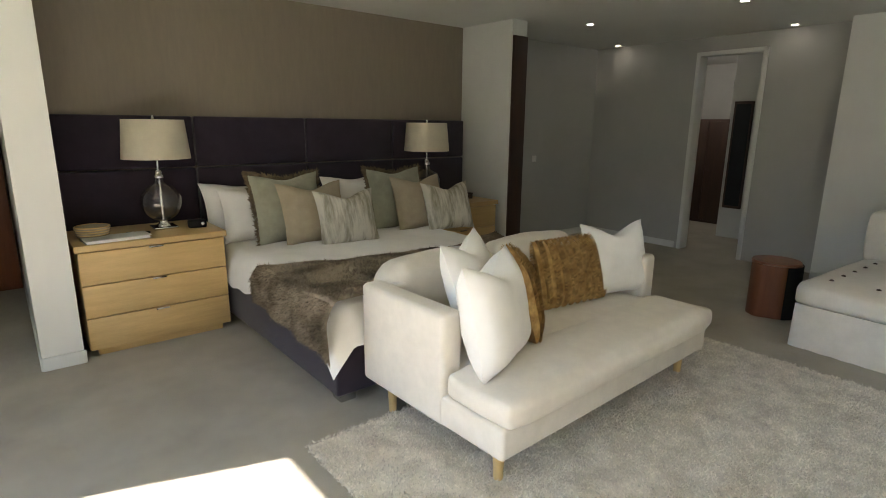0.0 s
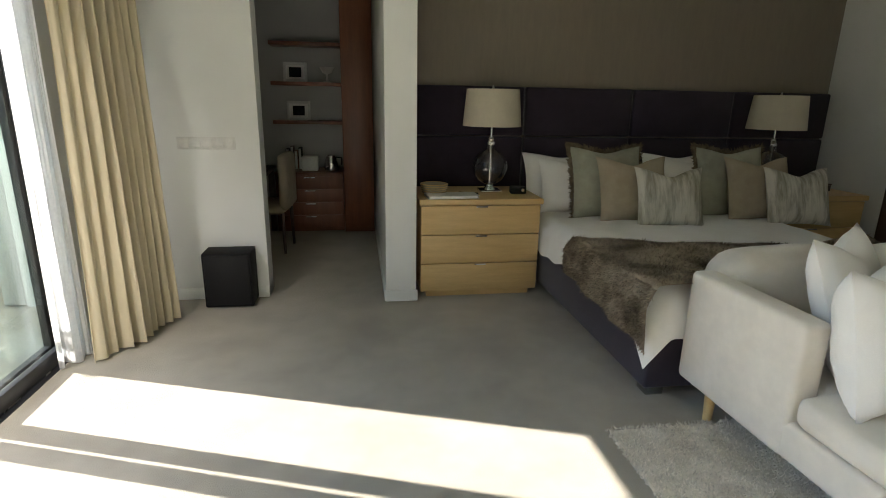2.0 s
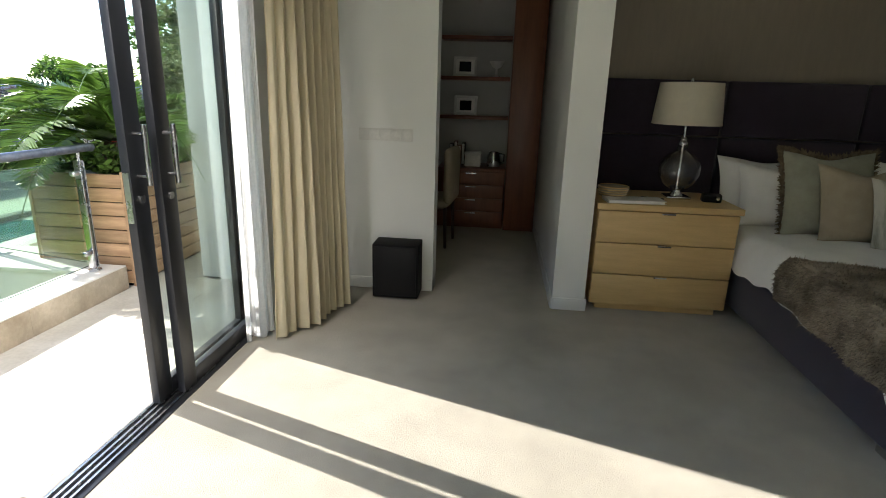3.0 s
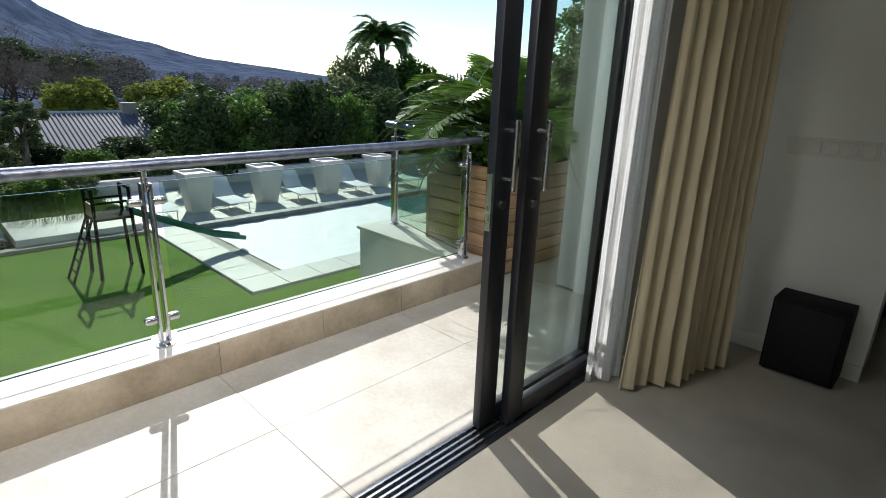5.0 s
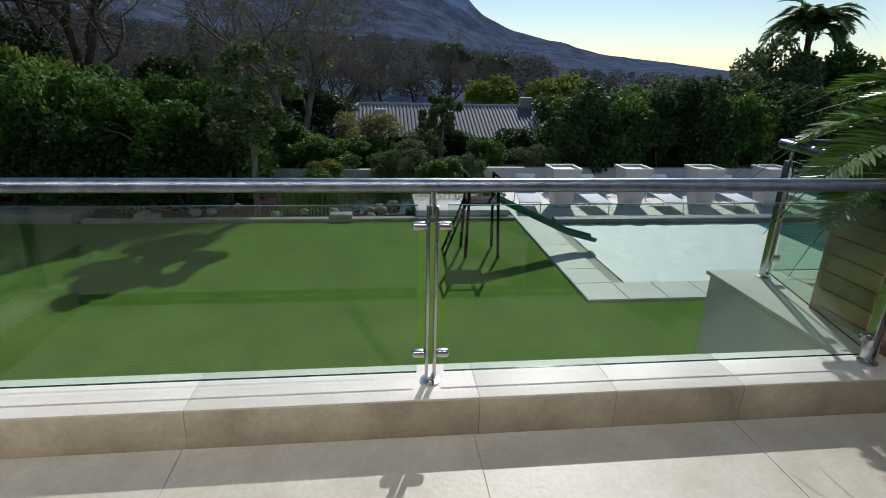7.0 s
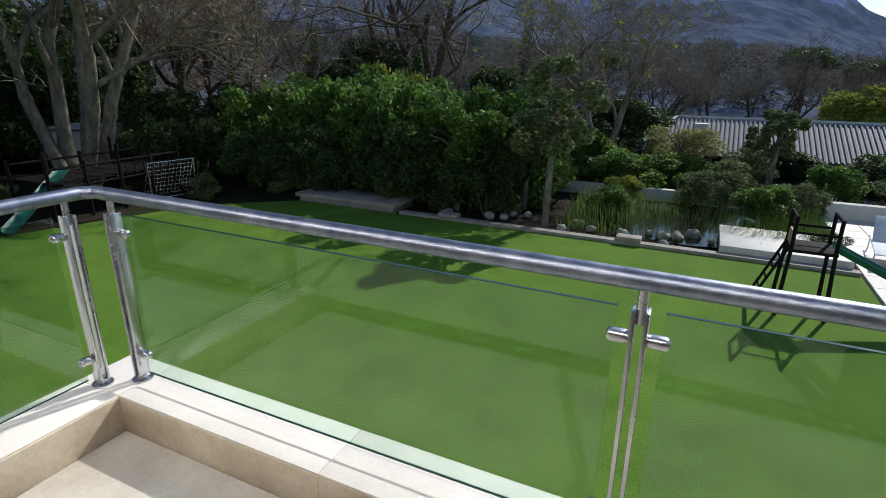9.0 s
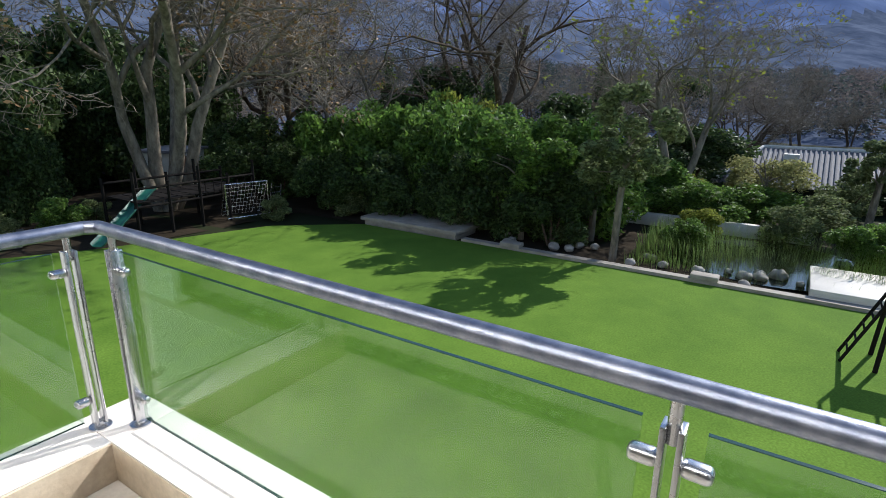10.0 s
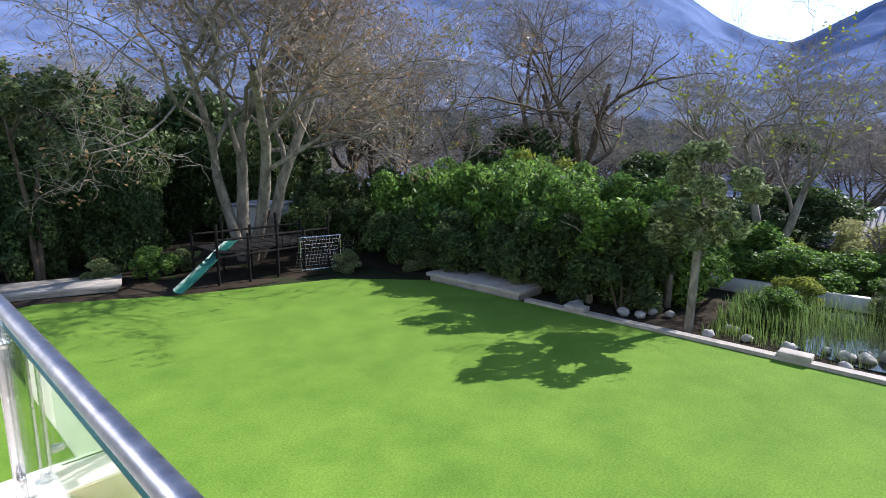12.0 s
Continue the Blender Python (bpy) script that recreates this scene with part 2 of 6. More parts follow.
WINDOWDARK = mat("dark_window_glass", (0.02, 0.025, 0.03), None, 4, 0.08)
GLASS = glass_mat("clear_glass", (0.93, 0.97, 0.95), 5.0, 0.035)
RAILGLASS = glass_mat("green_rail_glass", (0.84, 0.915, 0.86))
SPOTGLOW = glow_mat("spot_glow", (1.0, 0.93, 0.8), 4.0)


# ---- shape helpers ----
class Shape:
    """Vertices and faces gathered into one mesh."""

    def __init__(self):
        self.v, self.f = [], []

    def add(self, verts, faces, m=None):
        k = len(self.v)
        self.v += [tuple(m @ Vector(p)) for p in verts] if m else [tuple(p) for p in verts]
        self.f += [tuple(i + k for i in f) for f in faces]
        return self

    def box(self, x0, y0, z0, x1, y1, z1, m=None):
        return self.add([(x0, y0, z0), (x1, y0, z0), (x1, y1, z0), (x0, y1, z0), (x0, y0, z1), (x1, y0, z1), (x1, y1, z1), (x0, y1, z1)],
                        [(3, 2, 1, 0), (4, 5, 6, 7), (0, 1, 5, 4), (1, 2, 6, 5), (2, 3, 7, 6), (3, 0, 4, 7)], m)

    def tube(self, pts, radii, sides=8, cap=True):
        """A tube along pts, with a radius at each."""
        pts = [Vector(p) for p in pts]
        k, n = len(self.v), len(pts)
        for i, p in enumerate(pts):
            d = (pts[min(i + 1, n - 1)] - pts[max(i - 1, 0)]).normalized()
            a = d.cross(Vector((0.31, 0.17, 0.93)) if abs(d.z) < 0.9 else Vector((1, 0, 0))).normalized()
            b = d.cross(a)
            for s in range(sides):
                w = 2 * math.pi * s / sides
                self.v.append(tuple(p + (a * math.cos(w) + b * math.sin(w)) * radii[i]))
        for i in range(n - 1):
            for s in range(sides):
                t = (s + 1) % sides
                self.f.append((k + i * sides + s, k + i * sides + t, k + (i + 1) * sides + t, k + (i + 1) * sides + s))
        if cap:
            self.f.append(tuple(k + s for s in reversed(range(sides))))
            self.f.append(tuple(k + (n - 1) * sides + s for s in range(sides)))
        return self

    def lathe(self, profile, x=0, y=0, z=0, sides=28):
        """Profile of (radius, height), turned about the upright axis."""
        k = len(self.v)
        for r, h in profile:
            for s in range(sides):
                w = 2 * math.pi * s / sides
                self.v.append((x + r * math.cos(w), y + r * math.sin(w), z + h))
        for i in range(len(profile) - 1):
            for s in range(sides):
                t = (s + 1) % sides
                self.f.append((k + i * sides + s, k + i * sides + t, k + (i + 1) * sides + t, k + (i + 1) * sides + s))
        self.f.append(tuple(k + s for s in reversed(range(sides))))
        self.f.append(tuple(k + (len(profile) - 1) * sides + s for s in range(sides)))
        return self

    def grid(self, nu, nv, fn, close=False):
        """A sheet of nu x nv cells; fn(u, v) with u, v from 0 to 1."""
        k = len(self.v)
        for j in range(nv + 1):
            for i in range(nu + 1):
                self.v.append(tuple(fn(i / nu, j / nv)))
        for j in range(nv):
            for i in range(nu):
                a = k + j * (nu + 1) + i
                self.f.append((a, a + 1, a + nu + 2, a + nu + 1))
        return self


def mesh_of(name, shape, material, bevel=0.0, segments=2, smooth=True, angle=40, thick=0.0):
    me = bpy.data.meshes.new(name)
    me.from_pydata(shape.v, [], shape.f)
    if bevel or thick:
        bm = bmesh.new()
        bm.from_mesh(me)
        if thick:
            bmesh.ops.recalc_face_normals(bm, faces=bm.faces)
            bmesh.ops.solidify(bm, geom=bm.faces[:], thickness=thick)
        if bevel:
            bmesh.ops.bevel(bm, geom=bm.edges[:], offset=bevel, segments=segments, profile=0.5, affect="EDGES", clamp_overlap=True)
        bm.to_mesh(me)
        bm.free()
    if smooth:
        me.polygons.foreach_set("use_smooth", [True] * len(me.polygons))
        me.set_sharp_from_angle(angle=radians(angle))
    me.materials.append(material)
    return me


def part(name, shape, material, parent, label="", m=None, **k):
    """One mesh object under a thing or a part; m: its pose under the parent."""
    ob = new(name, shape if isinstance(shape, bpy.types.Mesh) else mesh_of(name, shape, material, **k))
    ob.parent = parent
    if m:
        ob.matrix_basis = m
    return tagged(ob, label)


def thing(name, label, category, m=None, group="", kind=""):
    ob = new(name)
    ob.empty_display_size = 0.1
    if m:
        ob.matrix_basis = m
    return tagged(ob, label, category, group, kind)


def single(name, shape, material, label, category, m=None, group="", kind="", **k):
    ob = new(name, mesh_of(name, shape, material, **k))
    if m:
        ob.matrix_basis = m
    return tagged(ob, label, category, group, kind)


def structure(name, shape, material, label, **k):
    return single(name, shape, material, label, name.split("_")[0], kind="structure", **k)


def box(*a):
    return Shape().box(*a)


def leaf_mesh(name, material, count, blobs, size, seed, flat=0.5, slim=0.5):
    """Leaves scattered through a set of ellipsoid clumps (x, y, z, rx, ry, rz), denser to the outside."""
    rng = np.random.default_rng(seed)
    w = np.array([b[3] * b[4] * b[5] for b in blobs]) ** 0.67
    pick = rng.choice(len(blobs), count, p=w / w.sum())
    bl = np.array(blobs)[pick]
    d = rng.normal(size=(count, 3))
    d /= np.linalg.norm(d, axis=1)[:, None]
    r = rng.uniform(0.45, 1.0, count) ** 0.6 * (1 + 0.18 * np.sin(d[:, 0] * 9 + bl[:, 0]) * np.sin(d[:, 1] * 8 + d[:, 2] * 7))
    c = bl[:, :3] + d * r[:, None] * bl[:, 3:6]
    a = rng.normal(size=(count, 3)) + d * 0.3
    a[:, 2] *= flat
    a /= np.linalg.norm(a, axis=1)[:, None]
    b = np.cross(a, rng.normal(size=(count, 3)))
    b /= np.linalg.norm(b, axis=1)[:, None]
    s = size * rng.uniform(0.6, 1.3, count)[:, None]
    v = np.stack([c - a * s, c + b * s * slim, c + a * s, c - b * s * slim], 1).reshape(-1, 3)
    me = bpy.data.meshes.new(name)
    me.from_pydata(v.tolist(), [], np.arange(count * 4).reshape(-1, 4).tolist())
    me.materials.append(material)
    return me


def clumps(n, rx, ry, rz, z, seed, r=0.4):
    """n ellipsoid clumps spread through a rough mound."""
    rng = random.Random(seed)
    out = []
    for _ in range(n):
        w, q = rng.uniform(0, 2 * math.pi), math.sqrt(rng.random())
        h = rng.uniform(-0.8, 0.85)
        k = math.sqrt(max(0.08, 1 - h * h))
        s = r * rng.uniform(0.65, 1.25)
        out.append((rx * q * k * math.cos(w), ry * q * k * math.sin(w), z + rz * h, s, s, s * 0.85))
    return out


# ---- the house: floor, walls, ceiling ----
H = 2.66
carpet = structure("floor", box(-1.86, -2.6, -0.15, 10.2, 7.2, 0.0), CARPET, "grey-beige fitted carpet across the bedroom")
structure("floor_study", box(-2.6, 4.5, -0.15, -1.862, 7.2, -0.001), CARPET, "carpet of the study")
structure("ceiling", box(-2.1, -2.8, H, 10.2, 7.2, H + 0.2), CEIL, "plain off-white ceiling")
structure("wall_west_head", box(-2.05, -2.3, 2.45, -1.86, 3.45, H), WHITE, "white wall above the sliding door")
structure("wall_west_north", box(-2.05, 3.45, -0.1, -1.86, 4.5, H), WHITE, "white wall beside the sliding door")
structure("wall_west_south", box(-2.05, -2.8, -0.1, -1.86, -2.3, H), WHITE, "white wall of the bedroom")
structure("wall_south", box(-1.86, -2.8, -0.1, 7.0, -2.6, H), WHITE, "white end wall of the bedroom")
structure("wall_north_left", box(-2.6, 4.30, -0.1, -0.87, 4.5, H), WHITE, "white wall with a row of switches")
structure("wall_pier_left", box(0.03, 4.10, 0, 0.26, 7.2, H), WHITE, "white pier beside the headboard")
structure("wall_headboard", box(0.26, 4.88, 0, 4.28, 5.05, H), TAUPE, "taupe textured wall behind the headboard")
structure("wall_pier_right", box(4.28, 4.10, 0, 4.5, 5.05, H), WHITE, "white pier beside the headboard")
structure("trim_pier_end", box(4.283, 4.082, 0, 4.5, 4.098, 2.5), DARKWOOD, "dark wood panel on the end of the pier", bevel=0.003)
structure("wall_north_right", box(5.15, 4.9, 0, 6.9, 5.1, H), GREYWALL, "pale grey wall")
structure("wall_north_lintel", box(4.5, 4.9, 2.5, 5.15, 5.1, H), GREYWALL, "pale grey wall above a doorway")
structure("wall_east_a", box(6.9, 3.42, 0, 7.05, 5.1, H), GREYWALL, "pale grey wall beside the doorway")
structure("wall_east_b", box(6.9, 1.78, 0, 7.05, 2.62, H), GREYWALL, "pale grey wall beside the doorway")
structure("wall_east_lintel", box(6.9, 2.62, 2.48, 7.05, 3.42, H), GREYWALL, "pale grey wall above the doorway")
structure("wall_east_c", box(6.6, -2.6, 0, 6.8, 1.78, H), WHITE, "white wall behind the chaise longue")
structure("wall_east_return", box(6.8, 1.63, 0, 7.05, 1.78, H), WHITE, "return of the white wall")
structure("wall_hall_back", box(9.9, 0.5, 0, 10.1, 6.2, H), GREYWALL, "grey wall at the end of the hall")
structure("wall_hall_south", box(7.05, 1.4, 0, 9.9, 1.55, H), GREYWALL, "grey wall of the hall")
structure("wall_hall_north", box(7.05, 4.95, 0, 9.9, 5.1, H), GREYWALL, "grey wall of the hall")
structure("wall_dressing", box(4.28, 6.4, 0, 6.9, 6.55, H), GREYWALL, "wall of the dressing room")
structure("wall_dressing_side", box(6.9, 5.1, 0, 7.05, 6.55, H), GREYWALL, "wall of the dressing room")
structure("wall_dressing_west", box(4.28, 5.05, 0, 4.4, 6.4, H), GREYWALL, "wall of the dressing room")
structure("wall_study_back", box(-2.6, 7.0, 0, 0.03, 7.2, H), GREYWALL, "grey back wall of the study")
structure("wall_study_west", box(-2.75, 4.3, 0, -2.6, 7.2, H), GREYWALL, "grey side wall of the study")
structure("wall_facade_lower", box(-2.05, -9, -2.75, -1.86, 9, -0.16), PLASTER, "white plastered facade below the balcony")
structure("wall_facade_south", box(-2.05, -9, -0.1, -1.862, -2.8, 3.3), PLASTER, "white plastered facade")
structure("wall_facade_north", box(-2.05, 4.5, -0.16, -1.862, 9, 3.3), PLASTER, "white plastered facade")
structure("wall_facade_top", box(-2.05, -2.8, H, -1.9, 4.5, 3.3), PLASTER, "white plastered facade above the door")
bb = [(-1.86, 4.288, -0.87, 4.30), (0.03, 4.088, 0.272, 4.10), (0.018, 4.10, 0.03, 7.0), (-0.882, 4.30, -0.87, 4.5), (5.15, 4.888, 6.9, 4.9), (6.888, 3.47, 6.9, 4.9), (6.588, -2.6, 6.6, 1.78)]
for a in bb:
    structure("baseboard", box(a[0], a[1], 0, a[2], a[3], 0.09), WHITE, "low white skirting board", bevel=0.003)
# door frame in the east wall
df = tagged(new("door_frame"), "thin white frame round an open doorway", "door frame", kind="structure")
for nm, a in (("jamb", (6.88, 3.38, 0, 7.07, 3.43, 2.49)), ("jamb", (6.88, 2.61, 0, 7.07, 2.66, 2.49)), ("head", (6.88, 2.61, 2.44, 7.07, 3.43, 2.49))):
    part(nm, box(*a), WHITE, df, bevel=0.004)
# dark door leaf in the dressing-room opening
dd = thing("open_door", "dark brown wooden door standing open in a doorway", "door", pose(5.12, 4.95, 0))
part("leaf", box(-0.045, 0.0, 0.01, 0.0, 0.75, 2.48), DARKWOOD, dd, bevel=0.004)
part("handle", Shape().tube([(-0.05, 0.68, 1.0), (-0.10, 0.68, 1.0), (-0.10, 0.58, 1.0)], [0.01] * 3), CHROME, dd, "chrome handle")

# ceiling spots; the last two, in the hall, are unseen, added for light
for x, y in ((5.13, 3.77), (6.72, 4.46), (5.16, 2.2), (6.7, 2.32), (8.6, 2.3), (8.4, 4.0)):
    sp = thing("ceiling_spot", "small round recessed ceiling spotlight, lit", "ceiling light", pose(x, y, H), group="ceiling spots")
    part("rim", Shape().lathe([(0.045, -0.001), (0.052, -0.004), (0.05, -0.006), (0.038, -0.006), (0.036, 0.03)]), PLASTIC, sp)
    part("lamp", Shape().lathe([(0.034, -0.002), (0.034, 0.004)], sides=16), SPOTGLOW, sp, "glowing lamp")

# ---- sliding door ----
sd = tagged(new("window_1"), "charcoal aluminium sliding door with tall glass panes, open", "sliding door", kind="structure")
part("track", box(-2.0, -2.3, -0.03, -1.86, 3.45, 0.004), ALU, sd, bevel=0.003)
for x in (-1.985, -1.955, -1.925, -1.895):
    part("rail", box(x - 0.005, -2.3, 0.004, x + 0.005, 3.45, 0.014), STEEL, sd)
part("head_frame", box(-2.0, -2.3, 2.39, -1.86, 3.45, 2.45), ALU, sd, bevel=0.003)
part("jamb", box(-2.0, 3.40, 0.004, -1.86, 3.45, 2.39), ALU, sd, bevel=0.003)
part("jamb", box(-2.0, -2.3, 0.004, -1.86, -2.25, 2.39), ALU, sd, bevel=0.003)


def leaf(x, y0, y1, s=0.105):
    d = part("leaf", box(x - 0.02, y0, 0.016, x + 0.02, y0 + s, 2.385), ALU, sd, bevel=0.004)
    part("stile", box(x - 0.02, y1 - s * 0.7, 0.016, x + 0.02, y1, 2.385), ALU, d, bevel=0.004)
    part("bottom_rail", box(x - 0.02, y0 + s, 0.016, x + 0.02, y1 - s * 0.7, 0.10), ALU, d, bevel=0.004)
    part("top_rail", box(x - 0.02, y0 + s, 2.30, x + 0.02, y1 - s * 0.7, 2.385), ALU, d, bevel=0.004)
    g = part("pane", box(x - 0.004, y0 + s, 0.10, x + 0.004, y1 - s * 0.7, 2.30), GLASS, d, smooth=False)
    g.visible_shadow = False
    hx = x + 0.02
    bar = Shape().tube([(hx + 0.05, y0 + 0.05, 1.06), (hx + 0.05, y0 + 0.05, 1.32)], [0.011] * 2, 12)
    for z in (1.10, 1.28):
        bar.tube([(hx, y0 + 0.05, z), (hx + 0.05, y0 + 0.05, z)], [0.008] * 2, 10)
    part("handle", bar, STEEL, d, "brushed steel bar handle")
    part("cylinder", Shape().tube([(hx - 0.002, y0 + 0.05, 1.0), (hx + 0.012, y0 + 0.05, 1.0)], [0.017] * 2, 16), STEEL, d)
    return d


LEAF_A = leaf(-1.965, 2.49, 3.40)
LEAF_B = leaf(-1.905, 2.605, 3.40)
part("lock_plate", box(-1.978, 2.486, 0.90, -1.952, 2.49, 1.12), STEEL, LEAF_A, "steel lock plate")

# ---- curtain ----
cu = thing("curtain", "cream floor-length curtain drawn into deep folds", "curtain", pose(0, 0, 0))


def fold(x0, y0, x1, y1, waves, amp, z0, z1, seed, pinch=0.8):
    rng = random.Random(seed)
    ph = [rng.uniform(0, 6.28) for _ in range(4)]
    dx, dy = x1 - x0, y1 - y0
    ln = math.hypot(dx, dy)
    nx, ny = -dy / ln, dx / ln

    def fn(u, v):
        k = 1 - (1 - pinch) * v
        w = 2 * math.pi * waves * u + 0.9 * math.sin(5 * u + ph[0]) + 0.5 * math.sin(11 * u + ph[1]) + 0.35 * math.sin(3 * v + 6 * u + ph[1])
        big = 0.72 + 0.38 * math.sin(9 * u + ph[3]) + 0.16 * math.sin(2.5 * v + 14 * u + ph[2])
        o = amp * big * (math.sin(w) + 0.30 * math.sin(2 * w + ph[2]) + 0.10 * math.sin(5 * w + 4 * v)) * (1.0 - 0.30 * v)
        o += 0.006 * noise.noise(Vector((u * 30, v * 5, ph[0])))
        c = 0.5 + (u - 0.5) * k + 0.012 * math.cos(w)
        return x0 + dx * c + nx * o, y0 + dy * c + ny * o, z0 + (z1 - z0) * v + (0.010 * math.sin(w + ph[3]) if v == 0 else 0)
    return fn


part("drape", Shape().grid(260, 40, fold(-1.68, 3.25, -1.44, 3.92, 9, 0.058, 0.012, 2.58, 3, 0.82)), CURTAIN, cu, angle=80)
part("sheer", Shape().grid(60, 20, fold(-1.855, 3.20, -1.73, 3.34, 1.3, 0.018, 0.02, 2.58, 5, 0.9)), SHEER, cu, "white sheer lining", angle=80)
part("curtain_rail", box(-1.80, 3.1, 2.60, -1.45, 3.98, 2.655), WHITE, cu, bevel=0.004)

# ---- wall fittings ----
sw = thing("light_switch", "row of five square white light switches in one frame", "light switch", pose(-1.235, 4.30, 1.185))
part("frame", box(-0.20, -0.006, -0.045, 0.20, 0.0, 0.045), PLASTIC, sw, bevel=0.003)
for i in range(5):
    part("rocker", box(-0.187 + i * 0.077, -0.013, -0.032, -0.121 + i * 0.077, -0.006, 0.032), PLASTIC, sw, bevel=0.003)
sw2 = thing("light_switch", "small white switch plate on a grey wall", "light switch", pose(5.62, 4.9, 1.15))
part("frame", box(-0.04, -0.008, -0.04, 0.04, 0, 0.04), PLASTIC, sw2, bevel=0.003)
part("rocker", box(-0.03, -0.014, -0.03, 0.03, -0.008, 0.03), PLASTIC, sw2, bevel=0.002)

sb = thing("subwoofer", "black box-shaped loudspeaker standing on the carpet by the wall", "loudspeaker", pose(-1.12, 4.17, 0))
part("body", box(-0.17, -0.10, 0.015, 0.17, 0.11, 0.42), BLACKASH, sb, bevel=0.006)
part("grille", box(-0.155, -0.115, 0.03, 0.155, -0.101, 0.405), BLACK, sb, bevel=0.006)
for x in (-0.14, 0.14):
    part("foot", Shape().lathe([(0.018, 0), (0.018, 0.016)], x, 0, 0, 12), BLACK, sb)

# ---- bed ----
bed = thing("bed", "wide bed with an aubergine upholstered base and white bedding", "bed", pose(2.25, 3.64, 0))
part("base", box(-0.95, -1.13, 0.06, 0.95, 1.13, 0.37), PURPLE, bed, "dark aubergine upholstered bed base", bevel=0.018, segments=3)
for x, y in ((-0.86, -1.04), (0.86, -1.04), (-0.86, 1.0), (0.86, 1.0)):
    part("leg", box(x - 0.05, y - 0.05, 0, x + 0.05, y + 0.05, 0.06), STEEL, bed, bevel=0.004)


def duvet(u, v):
    x, y = (u - 0.5) * 2, (v - 0.5) * 2
    n = noise.noise(Vector((x * 2.1, y * 2.4, 0.3))) * 0.02 + noise.noise(Vector((x * 6, y * 7, 2.0))) * 0.008
    ex, ey = min(1.0, (1 - abs(x)) * 7), min(1.0, (1 + y) * 7)
    e = math.sqrt(max(0.0, 1 - (1 - ex) ** 2)) * math.sqrt(max(0.0, 1 - (1 - ey) ** 2))
    hem = 0.375 + 0.018 * math.sin(y * 9 + 1) + 0.012 * math.sin(y * 23)
    drop = max(0.0, (-0.88 - y) / 0.12) * max(0.0, (abs(x) - 0.86) / 0.14)
    return x * 1.0, -1.18 + (v * 2.2), hem + (0.63 - hem) * e + n * e - 0.16 * min(1, drop)


part("duvet", Shape().grid(90, 90, duvet), LINEN, bed, "white linen duvet with soft creases", thick=0.01, angle=75)

hb = thing("headboard", "tall dark aubergine padded headboard in square panels", "headboard", pose(0, 4.88, 0))
xs = [0.30, 1.27, 2.265, 3.25, 4.25]
for a, b in zip(xs, xs[1:]):
    for z0, z1 in ((0.02, 0.62), (0.62, 1.22), (1.22, 1.64)):
        part("panel", box(a + 0.006, -0.085, z0 + 0.006, b - 0.006, 0.0, z1 - 0.004), PURPLE, hb, bevel=0.018, segments=3)


def cushion(w, h, d, seed, sag=0.0, n=22, piping=False):
    """A soft cushion standing on its lower edge, in the xz plane, with drawn-out corners."""
    s = Shape()
    ph = seed * 1.7
    for side in (1, -1):
        def fn(u, v, side=side):
            x, z = (u - 0.5) * 2, (v - 0.5) * 2
            k = 1 - 0.09 * (1 - abs(z) ** 2.2) * abs(x) ** 3
            kz = 1 - 0.09 * (1 - abs(x) ** 2.2) * abs(z) ** 3
            t = (max(0.0, (1 - abs(x) ** 3.2) * (1 - abs(z) ** 3.2))) ** 0.60
            wr = 0.03 * noise.noise(Vector((x * 2.3 + ph, z * 2.3, side))) + 0.015 * noise.noise(Vector((x * 6 + ph, z * 5, side * 3)))
            top = -sag * h * math.exp(-(x * 2.2) ** 2) * max(0.0, z) ** 2
            return x * w / 2 * k, side * d / 2 * (t + wr * t * 3) + 0.0, h / 2 + z * h / 2 * kz + top
        g = Shape().grid(n, n, fn)
        s.add(g.v, g.f if side < 0 else [tuple(reversed(f)) for f in g.f])
    return s


def pillow(name, label, cat, x, y, z, w, h, d, material, rx, rz, seed, sag=0.06, trim=None, group="", tilt=0):
    ob = thing(name, label, cat, pose(x, y, z, rx, tilt, rz), group=group)
    part("cover", cushion(w, h, d, seed, sag), material, ob, angle=80)
    if trim:
        s = Shape()
        rng = random.Random(seed)
        e = [(-1, -1), (1, -1), (1, 1), (-1, 1), (-1, -1)]
        for (a, b), (c, dd_) in zip(e, e[1:]):
            for i in range(46):
                t = (i + rng.random()) / 46
                px, pz = a + (c - a) * t, b + (dd_ - b) * t
                k = 1 - 0.09 * (1 - abs(pz) ** 2.2) * abs(px) ** 3
                kz = 1 - 0.09 * (1 - abs(px) ** 2.2) * abs(pz) ** 3
                bx, bz = px * w / 2 * k, h / 2 + pz * h / 2 * kz - (sag * h * math.exp(-(px * 2.2) ** 2) * max(0, pz) ** 2)
                ln = math.hypot(px, pz)
                for _ in range(6):
                    ox, oy, oz = px / ln * 0.036 + rng.uniform(-.02, .02), rng.uniform(-.02, .02), pz / ln * 0.036 + rng.uniform(-.02, .02)
                    s.add([(bx - 0.012, 0, bz - 0.012), (bx + 0.012, 0.0, bz + 0.012), (bx + ox, oy, bz + oz)], [(0, 1, 2)])
        part("fur_trim", s, trim, ob, "brown fur edging", smooth=False)
    return ob


